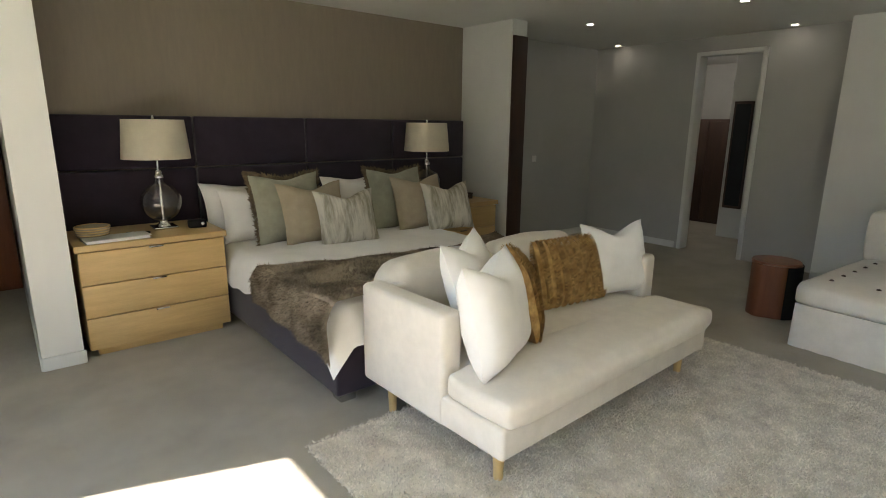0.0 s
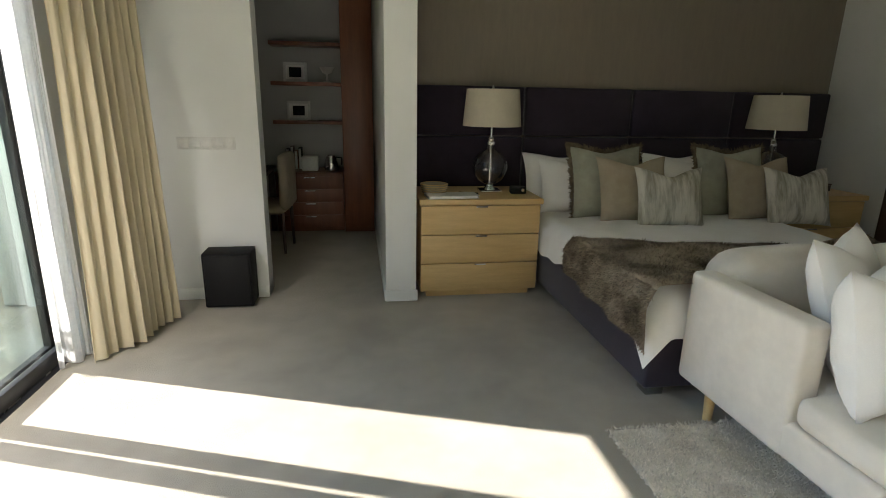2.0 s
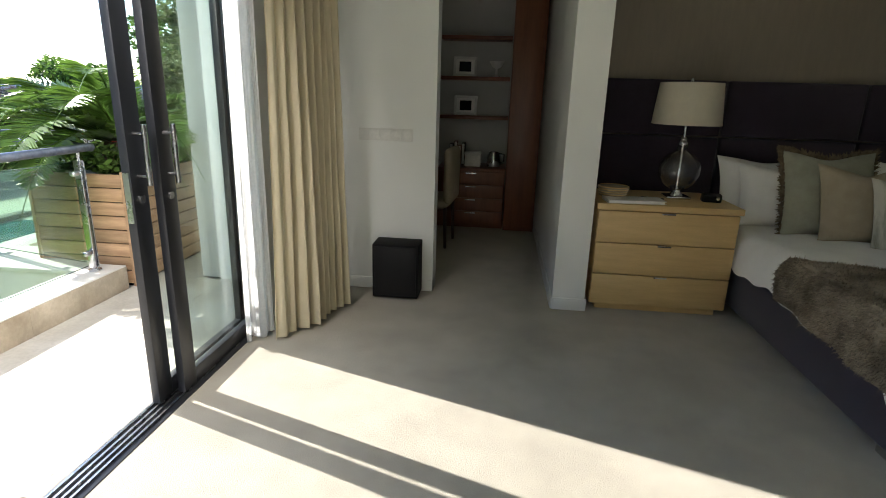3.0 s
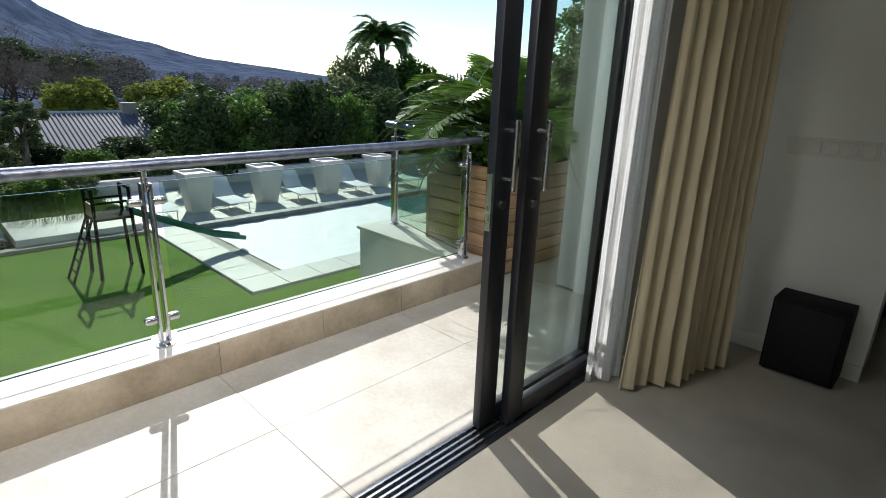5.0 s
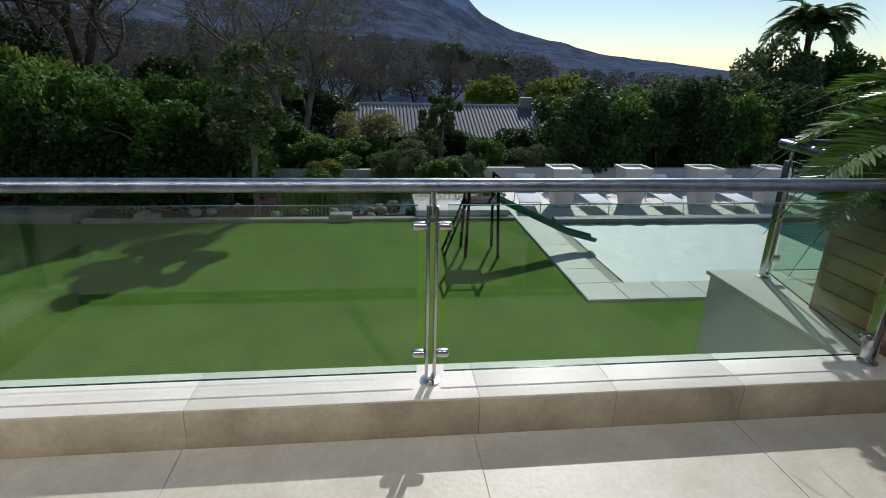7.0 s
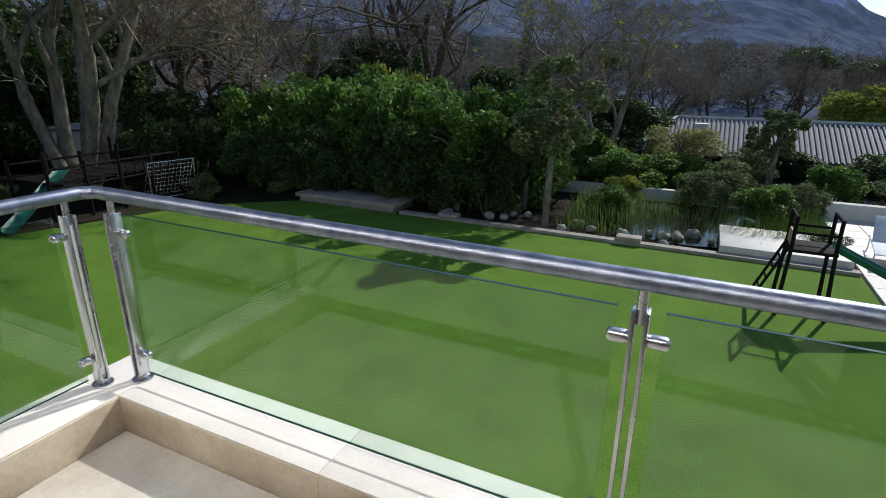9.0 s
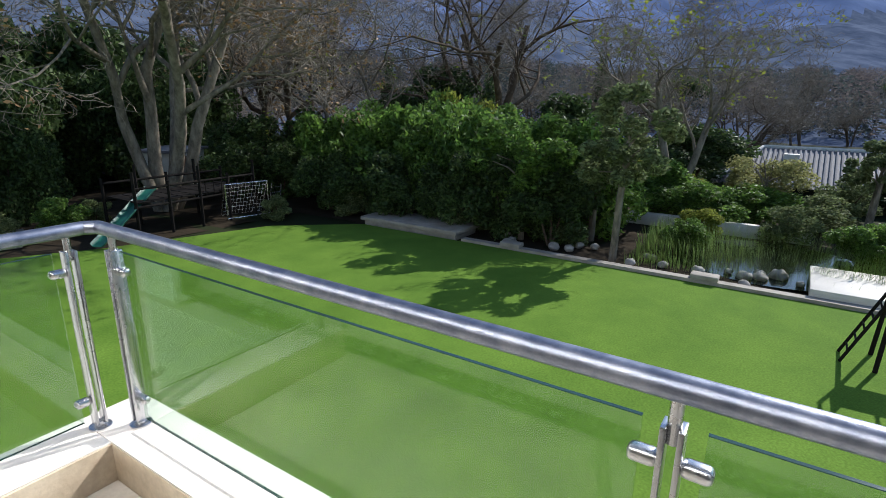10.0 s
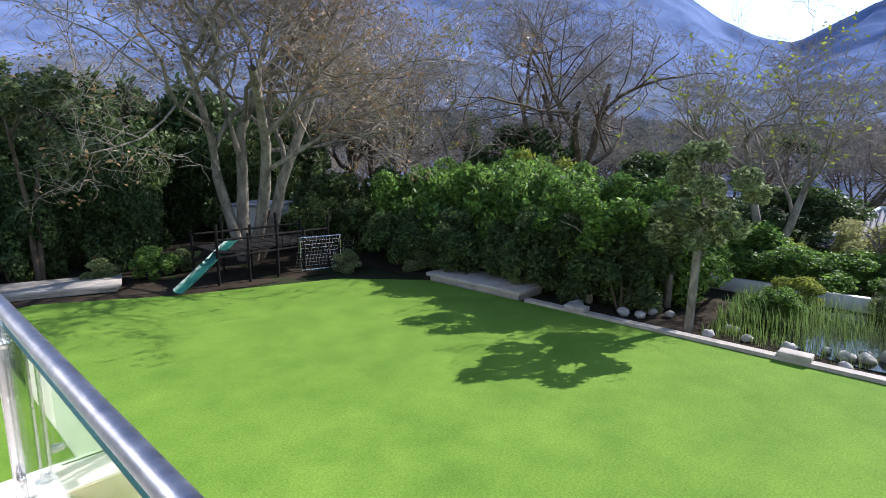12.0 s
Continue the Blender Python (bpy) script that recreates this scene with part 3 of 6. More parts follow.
for i, (x, s) in enumerate(((1.62, 1), (2.72, 2))):
    pillow("pillow", "white pillow leaning on the headboard", "pillow", x, 4.62, 0.61, 0.75, 0.50, 0.20, LINEN, -14, 4, 10 + s, group="bed pillows")
    pillow("pillow", "white pillow in the second row", "pillow", x + 0.07, 4.42, 0.60, 0.72, 0.48, 0.20, LINEN, -16, -3, 14 + s, group="bed pillows")
    pillow("cushion", "large sage cushion with brown fur edging", "cushion", x + 0.22, 4.20, 0.60, 0.64, 0.60, 0.20, SAGE, -15, 5 - 3 * i, 20 + s, trim=FURTRIM, group="fur-edged cushions")
    pillow("cushion", "plain beige linen cushion", "cushion", x + 0.36, 4.02, 0.60, 0.60, 0.54, 0.19, BEIGE, -18, 2, 30 + s, 0.10, group="beige cushions")
    pillow("cushion", "cream cushion with a grey feather-like print", "cushion", x + 0.56, 3.84, 0.60, 0.54, 0.48, 0.18, STRIPEFAB, -20, -5, 40 + s, 0.13, group="printed cushions")


# fur throw across the bed, hanging over its near side
def throw(u, v):
    s = (u - 0.0) * 2.5 - 0.42
    y = 2.56 + 0.74 * v + 0.10 * math.sin(u * 5 + v) * (0.3 + v) - 0.22 * (1 - u) * (1 - v)
    over = max(0.0, -s)
    x = 1.22 + max(0.0, s) + 0.02 * math.sin(y * 11)
    z = 0.665 + 0.022 * noise.noise(Vector((s * 3, y * 5, 1))) + 0.02 * math.sin(v * 9 + u * 4)
    if over > 0:
        x, z = 1.235 - 0.05 * math.sin(min(1.0, over * 6) * math.pi / 2) - 0.012 * math.sin(y * 17), 0.66 - over * (0.56 + 0.16 * (1 - v))
    return x, y, z


th = thing("throw", "brown and grey faux-fur throw draped across the bed", "throw")
tsh = Shape().grid(110, 50, throw)
part("cloth", tsh, FUR, th, angle=80)
rng = np.random.default_rng(5)
cnt = 48000
uv = rng.random((cnt, 2))
hair = Shape()
for (u, v), q, e in zip(uv, rng.normal(size=(cnt, 3)), rng.random(cnt)):
    p = Vector(throw(u, v))
    out = Vector((-1, 0, 0.25)) if u < 0.17 else Vector((0, 0, 1))
    q = Vector(q)
    tip = p + out * 0.011 + q * 0.008 + Vector((-0.006, -0.014, -0.004))
    w = q.cross(out).normalized() * 0.0030
    hair.v += [tuple(p - w), tuple(p + w), tuple(tip)]
    k = len(hair.v)
    hair.f.append((k - 3, k - 2, k - 1))
tagged(part("fur", hair, FUR, th, "dense brown pile", smooth=False), kind="stuff")

# ---- bedside chests ----


def bedside(x):
    t = thing("bedside_chest", "pale oak bedside chest with three drawers", "chest of drawers", pose(x, 4.44, 0), group="bedside chests")
    part("plinth", box(-0.42, -0.26, 0, 0.42, 0.30, 0.05), OAK, t)
    part("carcass", box(-0.47, -0.285, 0.05, 0.47, 0.33, 0.742), OAK, t, bevel=0.003)
    part("top", box(-0.485, -0.325, 0.748, 0.485, 0.335, 0.79), OAK, t, bevel=0.004)
    for z0, z1 in ((0.056, 0.278), (0.286, 0.508), (0.516, 0.738)):
        d = part("drawer", box(-0.468, -0.309, z0, 0.468, -0.288, z1), OAK, t, bevel=0.003)
        part("pull", box(-0.045, -0.318, z1 - 0.012, 0.045, -0.309, z1 - 0.002), STEEL, d, "slim metal edge pull", bevel=0.002)
    return t


bedside(0.77)
bedside(3.68)


def table_lamp(x, y, z):
    t = thing("table_lamp", "clear glass globe table lamp with a cream drum shade", "lamp", pose(x, y, z), group="bedside lamps")
    part("base", box(-0.085, -0.085, 0, 0.085, 0.085, 0.018), CHROME, t, bevel=0.004)
    part("foot", Shape().lathe([(0.05, 0.018), (0.045, 0.03), (0.03, 0.045), (0.028, 0.06)]), CHROME, t)
    prof = [(0.03, 0.06)] + [(0.145 * math.sin(a) + 0.0, 0.205 - 0.145 * math.cos(a)) for a in [0.25 + i * 0.145 for i in range(19)]] + [(0.034, 0.36), (0.03, 0.39)]
    g = part("globe", Shape().lathe(prof), LAMPGLASS, t, "clear glass globe")
    g.visible_shadow = False
    part("stem", Shape().tube([(0, 0, 0.05), (0, 0, 0.56)], [0.009, 0.009], 12), CHROME, t)
    part("collar", Shape().lathe([(0.034, 0.385), (0.036, 0.40), (0.024, 0.42), (0.026, 0.43), (0.014, 0.445)]), CHROME, t)
    sh = Shape().grid(48, 6, lambda u, v: ((0.236 - 0.026 * v) * math.cos(u * 2 * math.pi), (0.236 - 0.026 * v) * math.sin(u * 2 * math.pi), 0.53 + 0.285 * v))
    part("shade", sh, SHADE, t, "cream fabric drum shade", thick=0.003)
    part("finial", Shape().lathe([(0.006, 0.81), (0.012, 0.825), (0.006, 0.845)], sides=12), CHROME, t)
    for a in (0, 2.09, 4.19):
        part("spider", Shape().tube([(0, 0, 0.80), (0.205 * math.cos(a), 0.205 * math.sin(a), 0.80)], [0.003] * 2, 6), CHROME, t)
    return t


LAMPGLASS = glass_mat("lamp_glass", (0.86, 0.87, 0.86), 3.0, 0.10)
table_lamp(0.91, 4.50, 0.79)
table_lamp(3.47, 4.50, 0.79)
bw = thing("bowl", "small round woven bowl on the bedside chest", "bowl", pose(0.43, 4.38, 0.79))
part("body", Shape().lathe([(0.075, 0.0), (0.09, 0.01), (0.105, 0.055), (0.11, 0.085), (0.103, 0.088), (0.097, 0.05), (0.08, 0.014), (0.0, 0.012)], sides=36), OAK, bw)
for h, r in ((0.022, 0.098), (0.04, 0.103), (0.058, 0.107), (0.076, 0.110)):
    part("band", Shape().lathe([(r - 0.002, h - 0.006), (r + 0.003, h), (r - 0.002, h + 0.006)], sides=36), BEIGE, bw)
bk = thing("book", "flat white book lying on the bedside chest", "book", pose(0.55, 4.24, 0.79, 0, 0, 4))
part("page_block", box(-0.19, -0.085, 0.003, 0.188, 0.085, 0.018), LINEN, bk)
part("cover", Shape().box(-0.2, -0.09, 0.018, 0.2, 0.09, 0.022).box(-0.2, -0.09, 0, 0.2, 0.09, 0.003).box(-0.2, 0.086, 0, 0.2, 0.09, 0.02), PLASTIC, bk)
cl = thing("alarm_clock", "small black bedside clock radio", "clock", pose(1.12, 4.38, 0.79, 0, 0, -8))
part("body", box(-0.065, -0.04, 0, 0.065, 0.04, 0.06), BLACK, cl, bevel=0.012, segments=3)
part("dial", Shape().tube([(0.035, -0.041, 0.034), (0.035, -0.048, 0.034)], [0.013] * 2, 14), CHROME, cl)
rm = thing("remote_control", "black remote control on the bedside chest", "remote control", pose(0.70, 4.34, 0.79, 0, 0, 70))
part("body", box(-0.022, -0.08, 0, 0.022, 0.08, 0.018), BLACK, rm, bevel=0.006)
for i in range(4):
    part("button", box(-0.012, -0.05 + i * 0.025, 0.018, 0.012, -0.037 + i * 0.025, 0.021), PLASTIC, rm)
bw2 = thing("box", "small wooden box on the far bedside chest", "box", pose(3.95, 4.42, 0.79))
part("body", box(-0.07, -0.05, 0, 0.07, 0.05, 0.05), DARKWOOD, bw2, bevel=0.004)
part("lid", box(-0.073, -0.053, 0.051, 0.073, 0.053, 0.065), DARKWOOD, bw2, bevel=0.004)

# ---- sofa ----
so = thing("sofa", "cream upholstered two-seat sofa with tapered wooden legs at the bed's foot", "sofa", pose(2.42, 1.92, 0, 0, 0, 1.5) @ Matrix.Diagonal((0.965, 1, 1, 1)))
part("seat_frame", box(-1.0, -0.52, 0.175, 1.0, 0.50, 0.335), SOFAFAB, so, bevel=0.025, segments=3)
for sx in (-1, 1):
    part("arm", box(sx * 1.0 - (0.006 if sx < 0 else 0.13), -0.13, 0.172, sx * 1.0 + (0.13 if sx < 0 else 0.006), 0.56, 0.74), SOFAFAB, so, bevel=0.03, segments=4)
part("back_frame", box(-0.87, 0.40, 0.20, 0.87, 0.56, 0.74), SOFAFAB, so, bevel=0.03, segments=4)


def pad(x0, y0, z0, x1, y1, z1, r, puff, seed):
    """A padded block: a bevelled box, subdivided and swollen."""
    bm = bmesh.new()
    bmesh.ops.create_cube(bm, size=1.0)
    for v in bm.verts:
        v.co = Vector((x0 + (v.co.x + 0.5) * (x1 - x0), y0 + (v.co.y + 0.5) * (y1 - y0), z0 + (v.co.z + 0.5) * (z1 - z0)))
    bmesh.ops.subdivide_edges(bm, edges=bm.edges[:], cuts=14, use_grid_fill=True)
    c, hx = Vector(((x0 + x1) / 2, (y0 + y1) / 2, (z0 + z1) / 2)), Vector(((x1 - x0) / 2, (y1 - y0) / 2, (z1 - z0) / 2))
    for v in bm.verts:
        d = v.co - c
        q = Vector([max(-1, min(1, d[i] / hx[i])) for i in range(3)])
        inner = Vector([max(-(hx[i] - r), min(hx[i] - r, d[i])) for i in range(3)])
        off = d - inner
        if off.length > 1e-6:
            off = off.normalized() * r
        swell = Vector((q.x * (1 - q.y ** 2) * (1 - q.z ** 2), q.y * (1 - q.x ** 2) * (1 - q.z ** 2), q.z * (1 - q.x ** 2) * (1 - q.y ** 2)))
        v.co = c + inner + off + swell * puff + Vector((0, 0, 1)) * 0.006 * noise.noise(v.co * 5 + Vector((seed, 0, 0)))
    s = Shape()
    s.v = [tuple(v.co) for v in bm.verts]
    s.f = [tuple(v.index for v in f.verts) for f in bm.faces]
    bm.free()
    return s


part("seat_cushion", pad(-1.0, -0.57, 0.325, 1.0, -0.13, 0.475, 0.06, 0.02, 1).add(*(lambda p: (p.v, p.f))(pad(-0.87, -0.30, 0.325, 0.87, 0.42, 0.475, 0.06, 0.02, 2))), SOFAFAB, so, "single long seat cushion", angle=75)
for x0, x1, sd_ in ((-0.86, 0.0, 3), (0.0, 0.86, 4)):
    part("back_cushion", pad(x0, 0.20, 0.44, x1, 0.50, 0.86, 0.11, 0.03, sd_), SOFAFAB, so, m=pose(0, 0.09, 0.02, -9), angle=75)
for x, y in ((-0.91, -0.42), (0.86, -0.42), (-0.91, 0.40), (0.86, 0.40)):
    part("leg", Shape().lathe([(0.022, 0.0), (0.03, 0.18)], x, y, 0.0, 14), OAK, so, "turned pale oak leg")
pillow("sofa_cushion", "white cushion against the sofa's arm", "cushion", 1.76, 1.66, 0.45, 0.54, 0.55, 0.26, LINEN, -12, 24, 51, 0.16, group="white sofa cushions")
pillow("sofa_cushion", "white cushion tucked behind another", "cushion", 1.90, 1.92, 0.47, 0.54, 0.58, 0.20, LINEN, -18, 30, 52, 0.14, group="white sofa cushions")
pillow("sofa_cushion", "white cushion with pointed corners on the sofa", "cushion", 3.12, 1.90, 0.48, 0.54, 0.50, 0.19, LINEN, -16, -14, 53, 0.16, group="white sofa cushions")


def knit(name, label, x, y, z, w, h, rx, rz, seed):
    ob = thing(name, label, "cushion", pose(x, y, z, rx, 0, rz), group="ochre cushions")
    part("cover", cushion(w, h, 0.16, seed, 0.08), OCHRE, ob, angle=80)
    s = Shape()
    rg = random.Random(seed)
    for side in (-1, 1):
        for row in range(9):
            for i in range(44):
                u, v = (row + 0.5) / 9 * 2 - 1, (i + 0.5) / 44 * 2 - 1
                t = (max(0.0, (1 - abs(u) ** 3.2) * (1 - abs(v) ** 3.2))) ** 0.60
                for sg in (-1, 1):
                    bx, by, bz = u * w / 2 * 0.97, side * (0.08 * t + 0.004), h / 2 + v * h / 2 * 0.97
                    ex = bx + sg * 0.024
                    s.add([(bx, by, bz - 0.004), (bx, by + side * 0.006, bz + 0.006), (ex, by + side * (0.012 + 0.01 * rg.random()), bz + 0.016), (ex, by + side * 0.004, bz + 0.004)], [(0, 1, 2, 3)])
    tagged(part("tufting", s, OCHRE, ob, "rows of knotted ochre tufts", smooth=False), kind="stuff")


knit("sofa_cushion", "ochre woven cushion with rows of tufts", 2.70, 1.95, 0.48, 0.56, 0.44, -18, -6, 61)
knit("sofa_cushion", "ochre woven cushion seen edge-on", 2.16, 1.86, 0.47, 0.50, 0.46, -14, 52, 62)

# ---- rug ----
rg_ = thing("rug", "thick cream shag rug under the sofa", "rug")
RX0, RX1, RY0, RY1 = 0.97, 4.0, -1.4, 2.26
part("backing", box(RX0 + .02, RY0 + .02, 0.001, RX1 - .02, RY1 - .02, 0.018), RUGMAT, rg_)
rng = np.random.default_rng(8)
cnt = 140000
px = np.stack([rng.uniform(RX0, RX1, cnt), rng.uniform(RY0, RY1, cnt)], 1)
hgt = 0.022 + 0.012 * rng.random(cnt)
ang = rng.uniform(0, 6.283, cnt)
lean = rng.normal(size=(cnt, 2)) * 0.011
wd = 0.0065
b = np.stack([np.cos(ang), np.sin(ang)], 1) * wd
v = np.zeros((cnt, 3, 3))
v[:, 0, :2], v[:, 1, :2], v[:, 2, :2] = px - b, px + b, px + lean
v[:, 0, 2] = v[:, 1, 2] = 0.012
v[:, 2, 2] = hgt
me = bpy.data.meshes.new("shag")
me.from_pydata(v.reshape(-1, 3).tolist(), [], np.arange(cnt * 3).reshape(-1, 3).tolist())
me.materials.append(RUGMAT)
tagged(part("shag", me, RUGMAT, rg_, "shaggy cream pile"), kind="stuff")

# ---- chaise and log table ----
ch = thing("chaise_longue", "grey-white buttoned chaise longue with a skirt to the floor", "chaise longue", pose(4.95, 0.35, 0, 0, 0, -4))
part("skirt", Shape().grid(90, 4, (lambda per: lambda u, v: (lambda p: (p[0] + p[2] * 0.008 * math.sin(u * 260) * (1 - v), p[1] + p[3] * 0.008 * math.sin(u * 260) * (1 - v), 0.005 + 0.33 * v))(per(u)))(
    lambda u: (lambda s: (-0.62 + s, -0.85, 0, 1) if s < 1.5 else (0.88, -0.85 + s - 1.5, 1, 0) if s < 3.2 else (0.88 - (s - 3.2), 0.85, 0, 1) if s < 4.7 else (-0.62, 0.85 - (s - 4.7), 1, 0))(u * 6.4))), SOFAFAB, ch, angle=60)
part("seat", pad(-0.64, -0.87, 0.32, 0.90, 0.87, 0.50, 0.06, 0.025, 7), SOFAFAB, ch, angle=75)
part("backrest", pad(0.66, -0.87, 0.45, 0.92, 0.87, 0.92, 0.07, 0.02, 8), SOFAFAB, ch, angle=75)
for i in range(5):
    for j in range(6):
        part("button", Shape().lathe([(0.0, 0.012), (0.012, 0.008), (0.016, 0.0)], -0.45 + i * 0.22, -0.7 + j * 0.28, 0.512, 10), DARKWOOD, ch)
for j in range(6):
    for z in (0.64, 0.78):
        part("button", Shape().tube([(0.655, -0.7 + j * 0.28, z), (0.63, -0.7 + j * 0.28, z)], [0.016, 0.006], 10), DARKWOOD, ch)
lt = thing("log_table", "side table made of a polished tree stump with a dark cleft", "side table", pose(5.07, 1.62, 0))
part("stump", Shape().grid(40, 8, lambda u, v: ((0.185 + 0.014 * math.sin(u * 2 * math.pi * 3) + 0.008 * math.sin(u * 2 * math.pi * 7)) * math.cos(u * 2 * math.pi), (0.185 + 0.014 * math.sin(u * 2 * math.pi * 3)) * math.sin(u * 2 * math.pi), 0.46 * v)), WALNUT, lt)
part("top", Shape().lathe([(0.17, 0.455), (0.19, 0.465), (0.185, 0.48), (0.0, 0.481)], sides=40), WALNUT, lt, bevel=0.0)
part("dark_face", Shape().grid(24, 6, lambda u, v: (0.206 * math.cos(radians(-135 + 115 * u)), 0.206 * math.sin(radians(-135 + 115 * u)), 0.004 + 0.452 * v)), BLACK, lt, "blackened side of the stump", thick=0.006)

# ---- hall beyond the east door ----
# Unseen point lamp, added to brighten the hall through the doorway.
hall_fill_lamp = new("hall_fill_lamp", bpy.data.lights.new("hall_fill_lamp", "POINT"))
hall_fill_lamp.data.energy, hall_fill_lamp.data.shadow_soft_size, hall_fill_lamp.data.color = 1.6, 0.05, (1.0, 0.95, 0.88)
hall_fill_lamp.location = (8.4, 4.0, H - 0.06)
hd = thing("hall_cabinet", "tall dark wooden cabinet in the hall", "cabinet", pose(9.5, 4.24, 0))
part("body", box(-0.3, -0.36, 0, 0.38, 0.36, 1.72), DARKWOOD, hd, bevel=0.006)
for y in (-0.178, 0.178):
    d = part("door", box(-0.325, y - 0.172, 0.05, -0.302, y + 0.172, 1.68), DARKWOOD, hd, bevel=0.004)
    part("knob", Shape().lathe([(0.004, 0), (0.012, 0.012), (0.0, 0.02)], -0.335, y * 0.2, 0.9, 10), STEEL, d)
structure("wall_hall_pier", box(8.2, 2.96, 0, 9.9, 3.50, H), WHITE, "white pier in the hall")
hm = thing("wall_mirror", "tall dark-framed mirror hanging on the hall wall", "mirror", pose(8.195, 3.32, 0.44))
part("frame", box(-0.03, -0.13, 0, 0, 0.13, 1.51), DARKWOOD, hm, bevel=0.008)
part("glass", box(-0.034, -0.10, 0.04, -0.031, 0.10, 1.47), WINDOWDARK, hm)

# ---- study beyond the west opening ----
wd_ = thing("wardrobe", "reddish-brown wooden built-in wardrobe", "wardrobe", pose(-0.15, 6.7, 0))
part("body", box(-0.18, -0.28, 0.0, 0.16, 0.29, 2.6), WALNUT, wd_, bevel=0.004)
part("door", box(-0.178, -0.304, 0.06, 0.158, -0.283, 2.58), WALNUT, wd_, bevel=0.003)
sc = thing("study_cabinet", "reddish-brown cabinet with wide drawers under the shelves", "cabinet", pose(-0.72, 6.74, 0))
part("body", box(-0.38, -0.25, 0, 0.38, 0.25, 0.66), WALNUT, sc, bevel=0.004)
part("top", box(-0.385, -0.27, 0.662, 0.385, 0.25, 0.69), WALNUT, sc, bevel=0.004)
for i in range(4):
    d = part("drawer", box(-0.37, -0.272, 0.05 + i * 0.152, 0.37, -0.253, 0.192 + i * 0.152), WALNUT, sc, bevel=0.003)
    part("pull", box(-0.06, -0.28, 0.17 + i * 0.152, 0.06, -0.272, 0.18 + i * 0.152), STEEL, d)
for z in (1.25, 1.68, 2.11):
    shf = single("shelf", box(-1.12, 6.72, z - 0.035, -0.34, 7.0, z + 0.005), WALNUT, "thick dark wooden wall shelf", "shelf", group="study shelves", bevel=0.003)


def picture(x, z, w, h):
    p = thing("picture_frame", "white-framed photograph standing on a shelf", "picture frame", pose(x, 6.86, z, -8), group="framed photographs")
    for nm, a in (("frame_side", (-w / 2, -0.01, 0, -w / 2 + 0.03, 0.01, h)), ("frame_side", (w / 2 - 0.03, -0.01, 0, w / 2, 0.01, h)), ("frame_rail", (-w / 2 + .03, -0.01, 0, w / 2 - .03, 0.01, 0.03)), ("frame_rail", (-w / 2 + .03, -0.01, h - 0.03, w / 2 - .03, 0.01, h))):
        part(nm, box(*a), PLASTIC, p, bevel=0.003)
    part("mount", box(-w / 2 + .03, 0.0, 0.03, w / 2 - .03, 0.006, h - 0.03), LINEN, p)
    part("photo", box(-w / 4, -0.004, h * 0.25, w / 4, -0.001, h * 0.75), WINDOWDARK, p)


picture(-0.86, 1.685, 0.27, 0.22)
picture(-0.84, 1.255, 0.27, 0.22)
vs = thing("goblet", "pale footed bowl on the top shelf", "bowl", pose(-0.50, 6.86, 1.685))
part("bowl", Shape().lathe([(0.05, 0), (0.045, 0.012), (0.014, 0.02), (0.012, 0.09), (0.05, 0.11), (0.085, 0.17), (0.08, 0.172), (0.04, 0.12), (0.0, 0.11)]), PLASTIC, vs)
for i, (x, hh) in enumerate(((-0.98, 0.24), (-0.93, 0.27), (-0.885, 0.22), (-0.84, 0.25))):
    bo = thing("book", "upright book on the study cabinet", "book", pose(x, 6.82, 0.69), group="study books")
    part("cover", box(-0.02, -0.07, 0, 0.02, 0.07, hh), (BLACK, DARKWOOD, WALNUT, BLACK)[i], bo, bevel=0.003)
    part("page_block", box(-0.014, -0.072, 0.006, 0.014, -0.07, hh - 0.006), LINEN, bo)
pr = thing("box", "white storage box on the study cabinet", "box", pose(-0.72, 6.7, 0.69))
part("body", box(-0.09, -0.09, 0, 0.09, 0.09, 0.13), PLASTIC, pr, bevel=0.006)
part("lid", box(-0.094, -0.094, 0.131, 0.094, 0.094, 0.16), PLASTIC, pr, bevel=0.004)
kt = thing("kettle", "steel kettle on the study cabinet", "kettle", pose(-0.48, 6.72, 0.69))
part("body", Shape().lathe([(0.075, 0), (0.08, 0.03), (0.065, 0.15), (0.05, 0.17), (0.0, 0.18)]), STEEL, kt)
part("handle", Shape().tube([(0.06, 0, 0.15), (0.12, 0, 0.14), (0.12, 0, 0.06), (0.075, 0, 0.04)], [0.008] * 4, 8), BLACK, kt)
dk = thing("desk", "dark wooden desk along the study wall", "desk", pose(-1.55, 6.0, 0))
part("top", box(-0.6, -0.8, 0.72, 0.45, 0.6, 0.76), DARKWOOD, dk, bevel=0.004)
for x, y in ((-0.55, -0.75), (0.4, -0.75), (-0.55, 0.55), (0.4, 0.55)):
    part("leg", box(x - 0.03, y - 0.03, 0, x + 0.03, y + 0.03, 0.72), DARKWOOD, dk, bevel=0.003)
cr = thing("desk_chair", "beige upholstered chair at the desk", "chair", pose(-1.10, 5.75, 0, 0, 0, 84))
part("seat", pad(-0.23, -0.23, 0.40, 0.23, 0.23, 0.50, 0.04, 0.015, 9), BEIGE, cr, angle=75)
part("backrest", pad(-0.23, -0.27, 0.45, 0.23, -0.19, 0.98, 0.035, 0.01, 10), BEIGE, cr, angle=75)
for x, y in ((-0.2, -0.22), (0.2, -0.22), (-0.2, 0.2), (0.2, 0.2)):
    part("leg", Shape().tube([(x, y, 0), (x * 0.95, y * 0.95, 0.41)], [0.014, 0.02], 8), DARKWOOD, cr)


